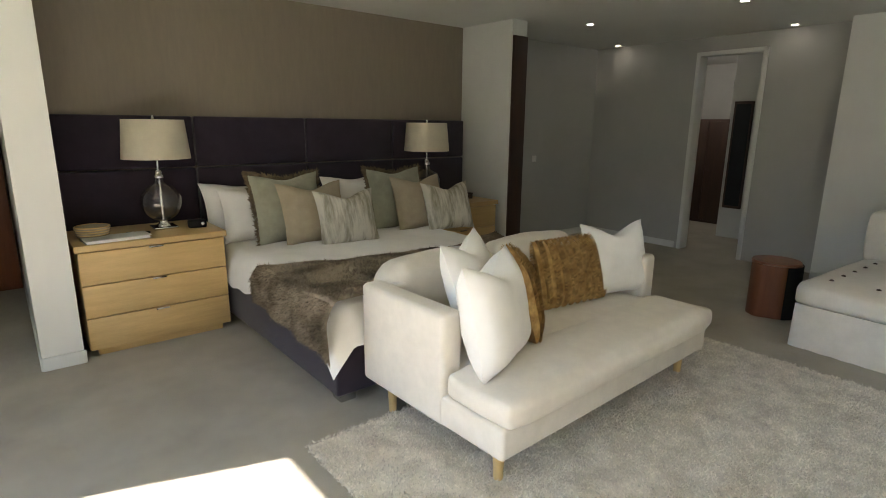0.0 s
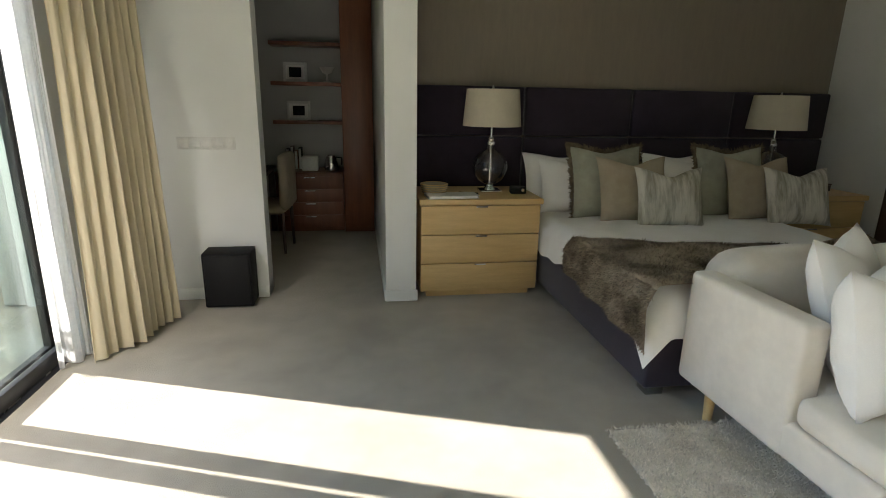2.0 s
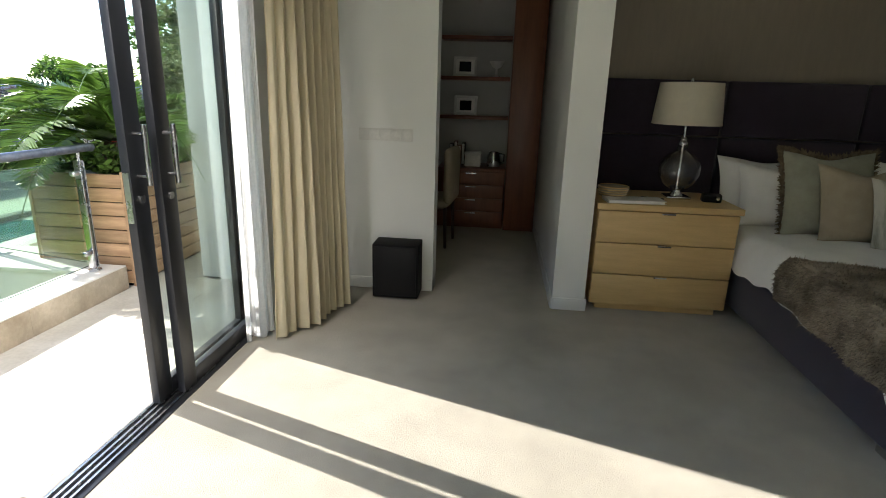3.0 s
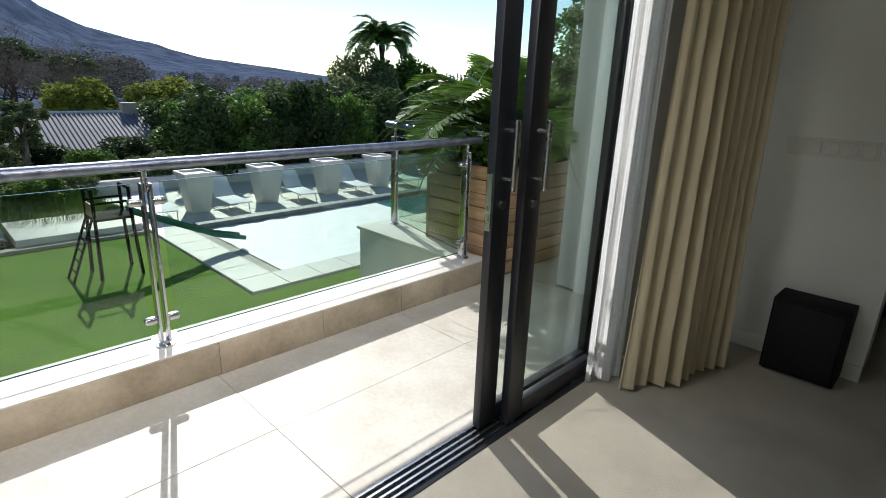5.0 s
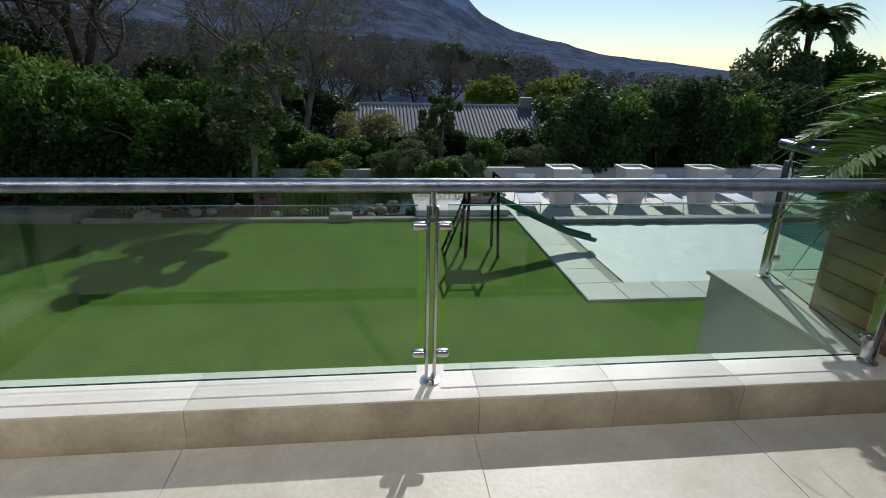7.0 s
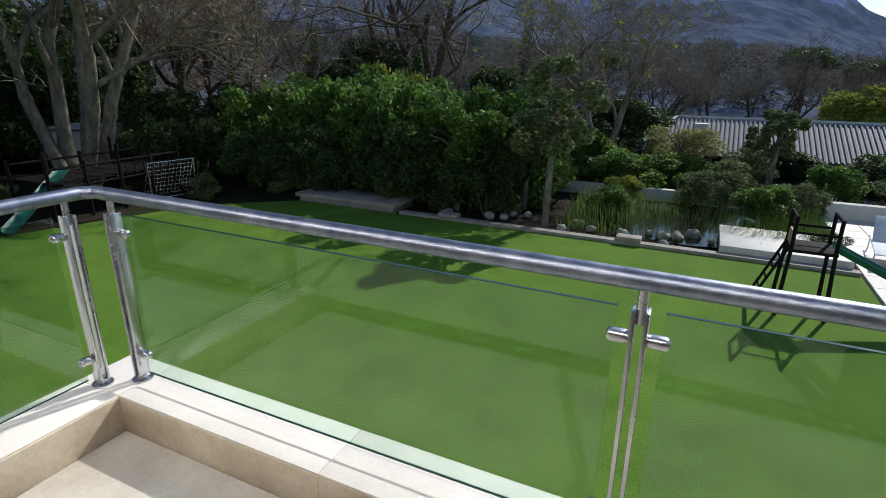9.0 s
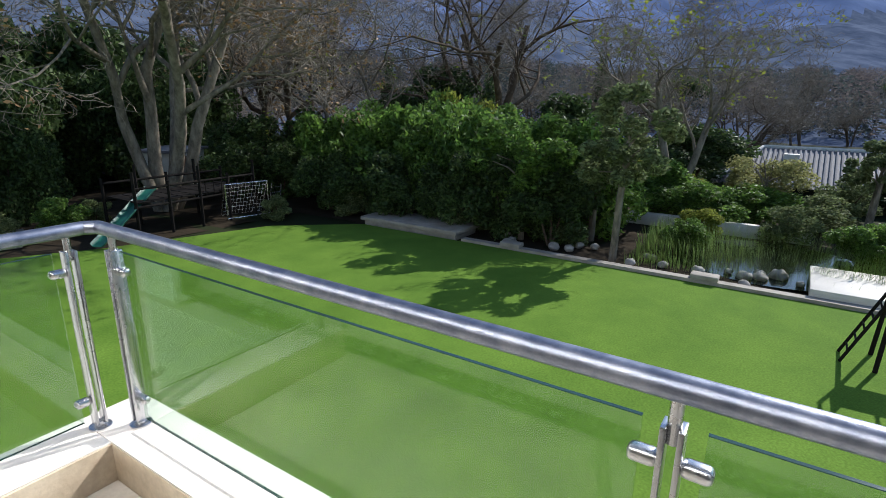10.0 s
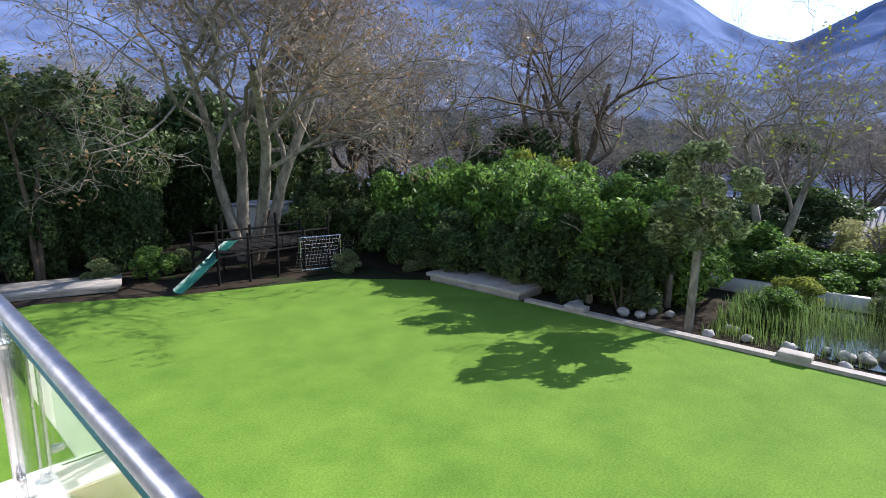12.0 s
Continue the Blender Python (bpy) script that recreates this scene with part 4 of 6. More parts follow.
# ---- balcony ----
KX0, KX1, KZ = -3.45, -3.17, 0.165        # kerb: outer and inner face, top
SY0, SY1 = -0.68, -0.40                   # south kerb
slab = structure("balcony_slab", box(KX0, SY0, -0.32, -2.0, 9.0, -0.045), PLASTER, "concrete balcony slab")
deck = structure("balcony_floor", box(-3.19, -0.42, -0.045, -2.002, 9.0, -0.0195), JOINT, "mortar bed of the balcony's stone floor")


def mitred(name, pts, z0, z1, material, parent, bevel=0.006):
    k = len(pts)
    s = Shape().add([(x, y, z0) for x, y in pts] + [(x, y, z1) for x, y in pts], [tuple(reversed(range(k))), tuple(range(k, 2 * k))] + [(i, (i + 1) % k, k + (i + 1) % k, k + i) for i in range(k)])
    return part(name, s, material, parent, bevel=bevel)


kerb = structure("balcony_kerb", box(KX0 + .01, -0.5, -0.3, KX1 - .01, 3.95, KZ - 0.012), JOINT, "stone-clad kerb round the balcony")
structure("balcony_kerb_south", box(-3.3, SY0 + .01, -0.3, -2.06, SY1 - .01, KZ - 0.012), JOINT, "stone-clad kerb at the balcony's end")
ky = [-0.40, 0.70, 1.90, 2.507, 3.105, 3.98]
for a, b in zip(ky, ky[1:]):
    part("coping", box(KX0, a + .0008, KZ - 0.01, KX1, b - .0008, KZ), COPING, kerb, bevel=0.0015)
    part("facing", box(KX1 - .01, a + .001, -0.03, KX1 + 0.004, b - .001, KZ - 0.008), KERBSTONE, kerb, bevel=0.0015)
mitred("coping", [(KX0, -0.402), (KX0, SY0), (KX1, SY0), (KX1, -0.402)], KZ - 0.01, KZ, COPING, kerb, 0.0015)
for a, b in ((-3.168, -2.6), (-2.596, -2.06)):
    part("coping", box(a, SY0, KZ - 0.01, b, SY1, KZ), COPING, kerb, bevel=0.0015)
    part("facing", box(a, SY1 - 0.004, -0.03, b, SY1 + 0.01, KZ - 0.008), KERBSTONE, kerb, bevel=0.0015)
# jogged low wall at the north end, with a coping
jog = structure("balcony_jog_wall", box(-4.56, 3.80, -2.6, KX0, 4.30, KZ - 0.03), PLASTER, "white plastered parapet below the glass", bevel=0.01)
part("coping", box(-4.58, 3.78, KZ - 0.03, KX0 - .003, 4.32, KZ), PLASTER, jog, bevel=0.006)
structure("balcony_outer_wall", box(-4.56, 4.303, -2.6, -4.30, 9.0, KZ), PLASTER, "white plastered parapet")
structure("balcony_outer_slab", box(-4.30, 4.303, -0.3, KX0 - .003, 9.0, -0.03), PLASTER, "slab behind the planter")
structure("balcony_end_bench", box(-3.4, 8.2, -0.03, -2.06, 8.8, 0.5), PLASTER, "white low wall at the end of the balcony", bevel=0.01)


def post(x, y, turn=0, clamps=(-1, 1)):
    p = thing("railing_post", "brushed steel railing post of two flat bars with glass clamps", "railing post", pose(x, y, KZ, 0, 0, turn), group="railing posts")
    part("flange", Shape().lathe([(0.045, 0), (0.045, 0.008), (0.02, 0.012), (0.018, 0.03)], sides=20), STEEL, p)
    for o in (-0.017, 0.017):
        part("bar", box(-0.025, o - 0.006, 0.02, 0.025, o + 0.006, 0.80), STEEL, p, bevel=0.002)
    part("neck", Shape().tube([(0, 0, 0.76), (0.0, 0, 0.84), (0.0, 0, 0.875)], [0.014] * 3, 12), STEEL, p)
    for z in (0.14, 0.715):
        for s in clamps:
            part("clamp", box(-0.020, min(s * 0.02, s * 0.082), z - 0.018, 0.020, max(s * 0.02, s * 0.082), z + 0.018), STEEL, p, bevel=0.014, segments=3)
    return p


post(-3.31, -0.425, 0, (1,))
post(-3.31, 1.70)
post(-3.31, 3.84, 0, (-1,))
post(-3.20, -0.55, -90, (1,))
post(-2.12, -0.55, -90, (-1,))
post(-4.42, 4.10, 0, (1,))


def handrail(label, pts, r=0.028):
    t = thing("handrail", label, "handrail")
    for a, c in zip(pts, pts[1:]):
        part("tube", Shape().tube([a, c], [r] * 2, 20), RAILSTEEL, t)
    for p in pts[1:-1]:
        part("elbow", Shape().lathe([(r * math.sin(k * math.pi / 8) + 1e-4, -r * math.cos(k * math.pi / 8)) for k in range(9)], *p, sides=16), RAILSTEEL, t)
    return t


RZ = 1.045
handrail("brushed steel tube handrail with a mitred corner", [(-2.06, -0.55, RZ), (-3.27, -0.55, RZ), (-3.31, -0.51, RZ), (-3.31, 1.7, RZ), (-3.31, 3.98, RZ)])
handrail("brushed steel tube handrail past the planter", [(-3.31, 3.98, RZ - 0.005), (-4.42, 4.02, RZ + 0.03), (-4.42, 6.5, RZ + 0.03)])


def pane(x0, y0, x1, y1, z0=0.215, z1=0.965):
    d = Vector((x1 - x0, y1 - y0, 0))
    a = math.degrees(math.atan2(d.y, d.x))
    g = thing("glass_panel", "clear greenish glass balustrade panel", "glass panel", pose(x0, y0, 0, 0, 0, a), group="balustrade panels")
    q = part("sheet", box(0, -0.005, z0, d.length, 0.005, z1), RAILGLASS, g, smooth=False)
    q.visible_shadow = False
    part("edge", box(0, -0.0052, z1, d.length, 0.0052, z1 + 0.002), GLASSEDGE, g, "polished green glass edge")
    part("edge", box(0, -0.0052, z0 - 0.002, d.length, 0.0052, z0), GLASSEDGE, g, "polished green glass edge")


pane(-3.31, -0.37, -3.31, 1.64)
pane(-3.31, 1.76, -3.31, 3.78)
pane(-3.14, -0.55, -2.18, -0.55)
pane(-3.39, 3.86, -4.36, 4.09)
pane(-4.42, 4.16, -4.42, 6.4)

# planter with slatted sides
pl = thing("planter", "slatted hardwood planter box full of plants", "planter", pose(-3.53, 4.68, 0))
W2, D2, T2 = 0.38, 0.64, 0.86
part("liner", box(-W2 + .03, -D2 + .03, -0.03, W2 - .03, D2 - .03, T2 - 0.06), BLACK, pl)
for i in range(8):
    z0 = 0.0 + i * 0.106
    part("slat", box(-W2, -D2, z0, W2, -D2 + 0.022, z0 + 0.098), DECKWOOD, pl, bevel=0.003)
    part("slat", box(-W2, D2 - 0.022, z0, W2, D2, z0 + 0.098), DECKWOOD, pl, bevel=0.003)
    part("slat", box(W2 - 0.022, -D2 + .023, z0, W2, D2 - .023, z0 + 0.098), DECKWOOD, pl, bevel=0.003)
    part("slat", box(-W2, -D2 + .023, z0, -W2 + 0.022, D2 - .023, z0 + 0.098), DECKWOOD, pl, bevel=0.003)
for x, y in ((-W2, -D2), (W2, -D2), (W2, D2), (-W2, D2)):
    part("corner_post", box(x - 0.012, y - 0.012, -0.03, x + 0.012, y + 0.012, T2 + 0.005), DECKWOOD, pl, bevel=0.003)


def frond(length, rise, droop, n, leaf_len, rg, width=0.022):
    """A feather frond along +x: an arched rib with leaflets either side."""
    s = Shape()
    pts = []
    for i in range(n + 1):
        t = i / n
        pts.append(Vector((length * t, 0, rise * math.sin(t * 1.9) - droop * t * t)))
    s.tube(pts, [0.012 * (1 - 0.85 * i / n) for i in range(n + 1)], 5)
    for i in range(3, n * 6):
        t = i / (n * 6)
        j = min(n - 1, int(t * n))
        p = pts[j].lerp(pts[j + 1], t * n - j)
        d = (pts[j + 1] - pts[j]).normalized()
        ll = leaf_len * math.sin(min(1, t * 1.05 + 0.12) * math.pi) ** 0.5
        for sd in (-1, 1):
            q = (d * 0.55 + Vector((0, sd * 0.8, 0.30)) + Vector((0, 0, rg.uniform(-0.1, 0.1)))).normalized() * ll
            w = d * width * 0.5
            m = p + q * 0.5 - Vector((0, 0, ll * 0.05))
            e = p + q - Vector((0, 0, ll * 0.22))
            s.add([p, m + w, e, m - w], [(0, 1, 2, 3)])
    return s


def cycad(x, y, z, n, length, seed, material=FROND, trunk=0.0, name="palm", label="", droop=0.55):
    t = thing(name, label, "palm tree" if trunk > 1 else "palm", pose(x, y, z))
    rg = random.Random(seed)
    prof = [(0.13, 0), (0.15, 0.1), (0.12, 0.22)] if trunk < 1 else [(0.32, 0), (0.24, 0.6), (0.2, trunk * 0.5), (0.19, trunk * 0.9), (0.26, trunk)]
    part("trunk", Shape().lathe(prof, sides=16), DARKBARK, t)
    kinds = [mesh_of("frond", frond(length, length * (0.42 if trunk < 1 else 0.55), length * droop, 12, length * 0.24, rg, 0.034 * length), material, smooth=False) for _ in range(3)]
    for i in range(n):
        a = i * 137.5 + rg.uniform(-8, 8)
        el = rg.uniform(-34, 18) * (1 if i % 3 else 0.4) - (0 if trunk < 1 else rg.uniform(-30, 20))
        k = rg.uniform(0.8, 1.1)
        part("frond", kinds[i % 3], material, t, m=pose(0, 0, max(0.16, trunk), 0, el, a) @ Matrix.Scale(k, 4))
    return t


cycad(-3.55, 4.62, 0.82, 28, 1.22, 4, name="cycad_palm", label="feathery green cycad palm growing in the planter")
me_low = leaf_mesh("plants", LEAF, 2200, [(-0.2, -0.45, 0.95, .18, .16, .14), (0.15, -0.45, 0.93, .2, .15, .12), (0.2, 0.1, 0.93, .16, .3, .12), (0.15, 0.5, 0.95, .2, .15, .16), (-0.2, 0.4, 0.92, .16, .2, .12)], 0.035, 9)
lp = thing("bedding_plants", "low leafy plants with red flowers in the planter", "plant", pose(-3.53, 4.68, 0))
part("leaves", me_low, LEAF, lp)
rf = Shape()
rg9 = random.Random(4)
for _ in range(16):
    x, y, z = rg9.uniform(-.25, .33), rg9.uniform(-.6, .6), rg9.uniform(0.98, 1.12)
    for k in range(5):
        a = k * 1.257
        rf.add([(x, y, z), (x + .022 * math.cos(a - .5), y + .022 * math.sin(a - .5), z + .008), (x + .035 * math.cos(a), y + .035 * math.sin(a), z + .004), (x + .022 * math.cos(a + .5), y + .022 * math.sin(a + .5), z + .008)], [(0, 1, 2, 3)])
tagged(part("flowers", rf, REDFLOWER, lp, "small red flowers", smooth=False), kind="stuff")

# ---- garden ----
GZ = -2.57
structure("ground", Shape().grid(60, 60, lambda u, v: ((u - 0.5) * 5000, (v - 0.5) * 5000, GZ - 0.12)), EARTH, "dark wooded ground reaching to the horizon")
structure("lawn", Shape().add([(-2.06, -14.6, GZ), (-2.06, 12, GZ), (-9.92, 12, GZ), (-9.92, 5.22, GZ), (-15.5, 5.22, GZ), (-15.5, -10.0, GZ), (-13.6, -12.3, GZ), (-9.0, -13.9, GZ), (-5.8, -15.7, GZ)], [tuple(reversed(range(9)))]), LAWN, "wide bright green mown lawn", thick=0.1)
edge = structure("garden_wall", box(-15.74, -6.2, GZ - 0.1, -15.5, 5.2, GZ + 0.08), EDGESTONE, "low pale stone edging along the lawn")
structure("flower_bed", Shape().grid(40, 40, lambda u, v: (-15.8 - 9 * u, -30 + 36 * v, GZ - 0.09 + 0.10 * noise.noise(Vector((u * 8, v * 30, 0))))), SOIL, "dark planted earth behind the lawn")
structure("flower_bed_south", Shape().grid(40, 20, lambda u, v: (-20 + 20 * u, -13 - 22 * v - 1.9 * u, GZ - 0.10 + 0.08 * noise.noise(Vector((u * 20, v * 12, 4))))), SOIL, "dark planted earth under the trees")
stp = thing("stone_step", "pale stone block on the garden wall", "stone block", pose(-15.62, -4.6, GZ + 0.10), group="stone blocks")
part("block", box(-0.18, -0.3, -0.02, 0.16, 0.3, 0.10), EDGESTONE, stp, bevel=0.02)
copy_thing(stp, pose(-15.65, 0.4, GZ + 0.10))
dkp = thing("stone_platform", "low stone platform at the lawn's edge", "platform", pose(-15.9, -8.3, GZ - 0.08))
part("top", box(-1.1, -1.9, 0.20, 0.35, 1.9, 0.32), EDGESTONE, dkp, bevel=0.02)
part("base", box(-1.0, -1.8, 0, 0.25, 1.8, 0.20), EDGESTONE, dkp, bevel=0.02)
dk2 = thing("stone_platform", "low stone step under the trees", "platform", pose(-6.2, -17.4, GZ - 0.1, 0, 0, -18))
part("top", box(-2.2, -0.8, 0.14, 1.6, 0.8, 0.26), EDGESTONE, dk2, bevel=0.02)
part("base", box(-2.1, -0.7, 0, 1.5, 0.7, 0.14), EDGESTONE, dk2, bevel=0.02)

# pool terrace
PZ = GZ + 0.03
terr = structure("pool_terrace", Shape().box(-24, 5.25, GZ - 0.1, -9.95, 26, PZ - 0.01), JOINT, "pale stone paving round the swimming pool")
PX0, PX1, PY0, PY1 = -14.9, -10.75, 6.3, 15.0
structure("pool_cover", Shape().grid(50, 90, lambda u, v: (PX0 + (PX1 - PX0) * u, PY0 + (PY1 - 3.0 - PY0) * v, PZ + 0.012 + 0.018 * noise.noise(Vector((u * 9, v * 16, 0))) + 0.012 * noise.noise(Vector((u * 30, v * 14, 3))))), POOLCOVER, "silvery wrinkled cover over the swimming pool", angle=80)
structure("water", box(PX0, PY1 - 3.0, PZ - 0.05, PX1, PY1, PZ + 0.006), WATER, "turquoise pool water")
structure("pool_step", box(PX0 - 0.38, PY0 - 0.1, PZ - 0.01, PX0, PY1 + 0.4, PZ + 0.16), mat("grey_stone", (0.16, 0.17, 0.18), None, 3, 0.6, bump=0.1), "raised grey stone edge of the pool", bevel=0.02)
pav = []
slabme = mesh_of("paving_slab", box(-0.395, -0.395, 0, 0.395, 0.395, 0.028), POOLSTONE, bevel=0.006, segments=1)
for iy in range(20):
    for ix in range(18):
        x, y = -9.95 - 0.4 - ix * 0.8, 5.25 + 0.4 + iy * 0.8
        if not (PX0 - 0.1 < x < PX1 - 0.0 and y > PY0 + 0.1 and y < PY1):
            part("paving_slab", slabme, POOLSTONE, terr, m=pose(x, y, PZ - 0.012))


def lounger(x, y, turn):
    t = thing("sun_lounger", "white mesh sun lounger with a raised back by the pool", "sun lounger", pose(x, y, PZ + .016, 0, 0, turn), group="sun loungers")
    part("bed", box(-0.9, -0.3, 0.30, 0.35, 0.3, 0.325), LOUNGE, t, bevel=0.005)
    part("backrest", box(0, -0.3, 0, 0.75, 0.3, 0.025), LOUNGE, t, m=pose(0.34, 0, 0.31, 0, -42), bevel=0.005)
    for yy in (-0.31, 0.31):
        part("side_rail", Shape().tube([(-0.92, yy, 0.31), (0.95, yy, 0.31)], [0.016] * 2, 8), LOUNGE, t)
        for xx in (-0.75, 0.75):
            part("leg", Shape().tube([(xx, yy, 0), (xx * 0.93, yy, 0.31)], [0.014] * 2, 8), LOUNGE, t)
    return t


L0 = lounger(-17.0, 5.95, 172)
for y in (7.95, 10.35, 12.65, 15.0):
    copy_thing(L0, pose(-16.9, y, PZ + .016, 0, 0, 172 + (y * 3) % 6))


def big_pot(x, y):
    t = thing("planter_pot", "tall tapered square white pot", "pot", pose(x, y, PZ + .016), group="white pots")
    a, b, hh = 0.26, 0.42, 1.15
    s = Shape().add([(-a, -a, 0), (a, -a, 0), (a, a, 0), (-a, a, 0), (-b, -b, hh), (b, -b, hh), (b, b, hh), (-b, b, hh)], [(3, 2, 1, 0), (0, 1, 5, 4), (1, 2, 6, 5), (2, 3, 7, 6), (3, 0, 4, 7), (4, 5, 6, 7)])
    part("body", s, POT, t, bevel=0.015)
    for q in ((-b - .03, -b - .03, b + .03, -b + .05), (-b - .03, b - .05, b + .03, b + .03), (-b - .03, -b + .05, -b + .05, b - .05), (b - .05, -b + .05, b + .03, b - .05)):
        part("rim", box(q[0], q[1], hh - 0.02, q[2], q[3], hh + 0.07), POT, t, bevel=0.008)
    return t


P0 = big_pot(-16.95, 7.0)
for y in (9.25, 11.6, 13.9):
    copy_thing(P0, pose(-17.0, y, PZ + .016))
structure("terrace_wall", box(-21.2, 5.3, GZ - .1, -20.9, 24, GZ + 0.5), PLASTER, "low pale wall behind the terrace", bevel=0.02)

# play tower with a slide into the pool
pt = thing("play_tower", "dark timber play tower with a ladder and a platform", "play tower", pose(-12.85, 3.72, GZ) @ Matrix.Diagonal((0.72, 0.72, 0.93, 1)))
for x in (-0.42, 0.42):
    for y in (-0.45, 0.45):
        part("leg", Shape().tube([(x * 1.25, y * 1.15, 0), (x, y, 1.35), (x, y, 1.95)], [0.05, 0.045, 0.045], 8), FRAMEBLACK, pt)
part("platform", box(-0.5, -0.5, 1.28, 0.5, 0.5, 1.34), FRAMEBLACK, pt, bevel=0.01)
for y in (-0.45, 0.45):
    part("top_bar", Shape().tube([(-0.45, y, 1.93), (0.45, y, 1.93)], [0.035] * 2, 8), FRAMEBLACK, pt)
for x in (-0.42, 0.42):
    part("guard_rail", Shape().tube([(x, -0.45, 1.65), (x, 0.45, 1.65)], [0.025] * 2, 8), FRAMEBLACK, pt)
part("seat_panel", box(-0.40, -0.46, 1.34, 0.40, -0.42, 1.62), DECKWOOD, pt, bevel=0.006)
for x in (-0.3, 0.3):
    part("ladder_rail", Shape().tube([(x, -1.15, 0), (x, -0.5, 1.30)], [0.035] * 2, 8), FRAMEBLACK, pt)
for i in range(5):
    t = (i + 1) / 6
    part("rung", Shape().tube([(-0.3, -1.15 + 0.65 * t, 1.3 * t), (0.3, -1.15 + 0.65 * t, 1.3 * t)], [0.022] * 2, 8), FRAMEBLACK, pt)


def chute(u, v):
    w = (v - 0.5) * 0.5
    y = 0.5 + 3.3 * u
    z = 1.32 - 1.20 * u + 0.14 * max(0, u - 0.72) / 0.28
    return w, y, z + 0.12 * (abs(v - 0.5) * 2) ** 6


part("chute", Shape().grid(20, 12, chute), GREENSLIDE, pt, "dark green plastic slide", thick=0.02)

# climbing frame under the big tree
cf = thing("climbing_frame", "weathered dark timber climbing frame under the tree", "climbing frame", pose(-12.4, -15.3, GZ))
for i in range(5):
    for j in range(2):
        part("post", Shape().tube([(-2.2 + i * 1.05, -1.0 + j * 1.9, -0.1), (-2.2 + i * 1.05, -1.0 + j * 1.9, 1.55 + 0.35 * ((i + j) % 2))], [0.05] * 2, 8), FRAMEBLACK, cf)
for j in range(2):
    for z in (0.85, 1.4):
        part("beam", Shape().tube([(-2.25, -1.0 + j * 1.9, z), (2.05, -1.0 + j * 1.9, z)], [0.04] * 2, 8), FRAMEBLACK, cf)
for i in range(9):
    part("deck_board", box(-2.2 + i * 0.46, -1.0, 0.95, -2.2 + i * 0.46 + 0.42, 0.9, 0.99), FRAMEBLACK, cf)
for i in range(7):
    part("baluster", Shape().tube([(-2.1 + i * 0.3, 0.92, 0.9), (-2.1 + i * 0.3, 0.92, 1.4)], [0.016] * 2, 6), FRAMEBLACK, cf)
sl = thing("garden_slide", "green plastic slide leaning on the climbing frame", "slide", pose(-10.9, -14.9, GZ, 0, 0, -60))
part("chute", Shape().grid(20, 10, lambda u, v: ((v - 0.5) * 0.40, 2.75 * u - 0.45, 1.22 - 1.14 * u + 0.1 * max(0, u - 0.75) + 0.10 * (abs(v - 0.5) * 2) ** 6)), GREENSLIDE, sl, thick=0.02)
go = thing("goal_frame", "small white-framed goal with a net at the lawn's edge", "goal", pose(-14.0, -14.0, GZ, 0, 0, -14))
for a, b in (((-0.75, 0, 0), (-0.75, 0, 1.2)), ((0.75, 0, 0), (0.75, 0, 1.2)), ((-0.75, 0, 1.2), (0.75, 0, 1.2)), ((-0.75, 0, 0.03), (0.75, 0, 0.03)), ((-0.75, -0.6, 0.03), (-0.75, 0, 1.2)), ((0.75, -0.6, 0.03), (0.75, 0, 1.2))):
    part("bar", Shape().tube([a, b], [0.022] * 2, 8), STEEL, go)
net = Shape()
for i in range(13):
    x = -0.75 + 1.5 * i / 12
    net.tube([(x, -0.02, 1.2), (x, -0.6, 0.05)], [0.0025] * 2, 4)
for i in range(9):
    t = i / 8
    net.tube([(-0.75, -0.02 - 0.58 * t, 1.2 - 1.15 * t), (0.75, -0.02 - 0.58 * t, 1.2 - 1.15 * t)], [0.0025] * 2, 4)
part("net", net, LINEN, go, "thin white net")
ld = thing("ladder", "small white metal ladder by the climbing frame", "ladder", pose(-15.1, -14.0, GZ, -12))
for x in (-0.22, 0.22):
    part("rail", Shape().tube([(x, 0, 0), (x, 0, 1.1)], [0.018] * 2, 8), STEEL, ld)
for i in range(5):
    part("rung", Shape().tube([(-0.22, 0, 0.15 + i * 0.2), (0.22, 0, 0.15 + i * 0.2)], [0.012] * 2, 6), STEEL, ld)

gs = thing("garden_shed", "small pale plastered shed behind the big tree", "shed", pose(-15.0, -20.0, GZ - 0.1, 0, 0, 30))
part("wall", box(-1.05, -0.8, 0, 1.05, 0.8, 1.95), PLASTER, gs, bevel=0.02)
part("roof", Shape().box(-1.2, -0.95, 1.95, 1.2, 0.95, 2.06), ROOFTILE, gs, "flat grey roof", bevel=0.015)
part("door", box(0.2, 0.8, 0.05, 0.9, 0.83, 1.8), DARKWOOD, gs)

# pond with boulders and reeds
structure("pond", Shape().lathe([(2.3, 0), (2.3, 0.02)], -18.6, 1.6, GZ - 0.05, 40), PONDWATER, "small dark garden pond")
rgb = random.Random(12)
for i in range(26):
    x, y, s = rgb.uniform(-17.2, -16.0), rgb.uniform(-5.5, 4.6), rgb.uniform(0.08, 0.22)
    sh = Shape().grid(10, 7, (lambda s, sd: lambda u, v: (lambda d: tuple(c * s * (1 + 0.35 * noise.noise(Vector(d) * 1.6 + Vector((sd, 0, 0)))) for c in d))((math.cos(u * 6.2832) * math.sin(v * math.pi), math.sin(u * 6.2832) * math.sin(v * math.pi), math.cos(v * math.pi) * 0.7)))(s, i * 3.1))
    single("boulder", sh, ROCK, "pale rounded boulder in the planted bed", "boulder", pose(x, y, GZ + 0.02, 0, 0, i * 40), group="boulders", angle=70)
rd = Shape()
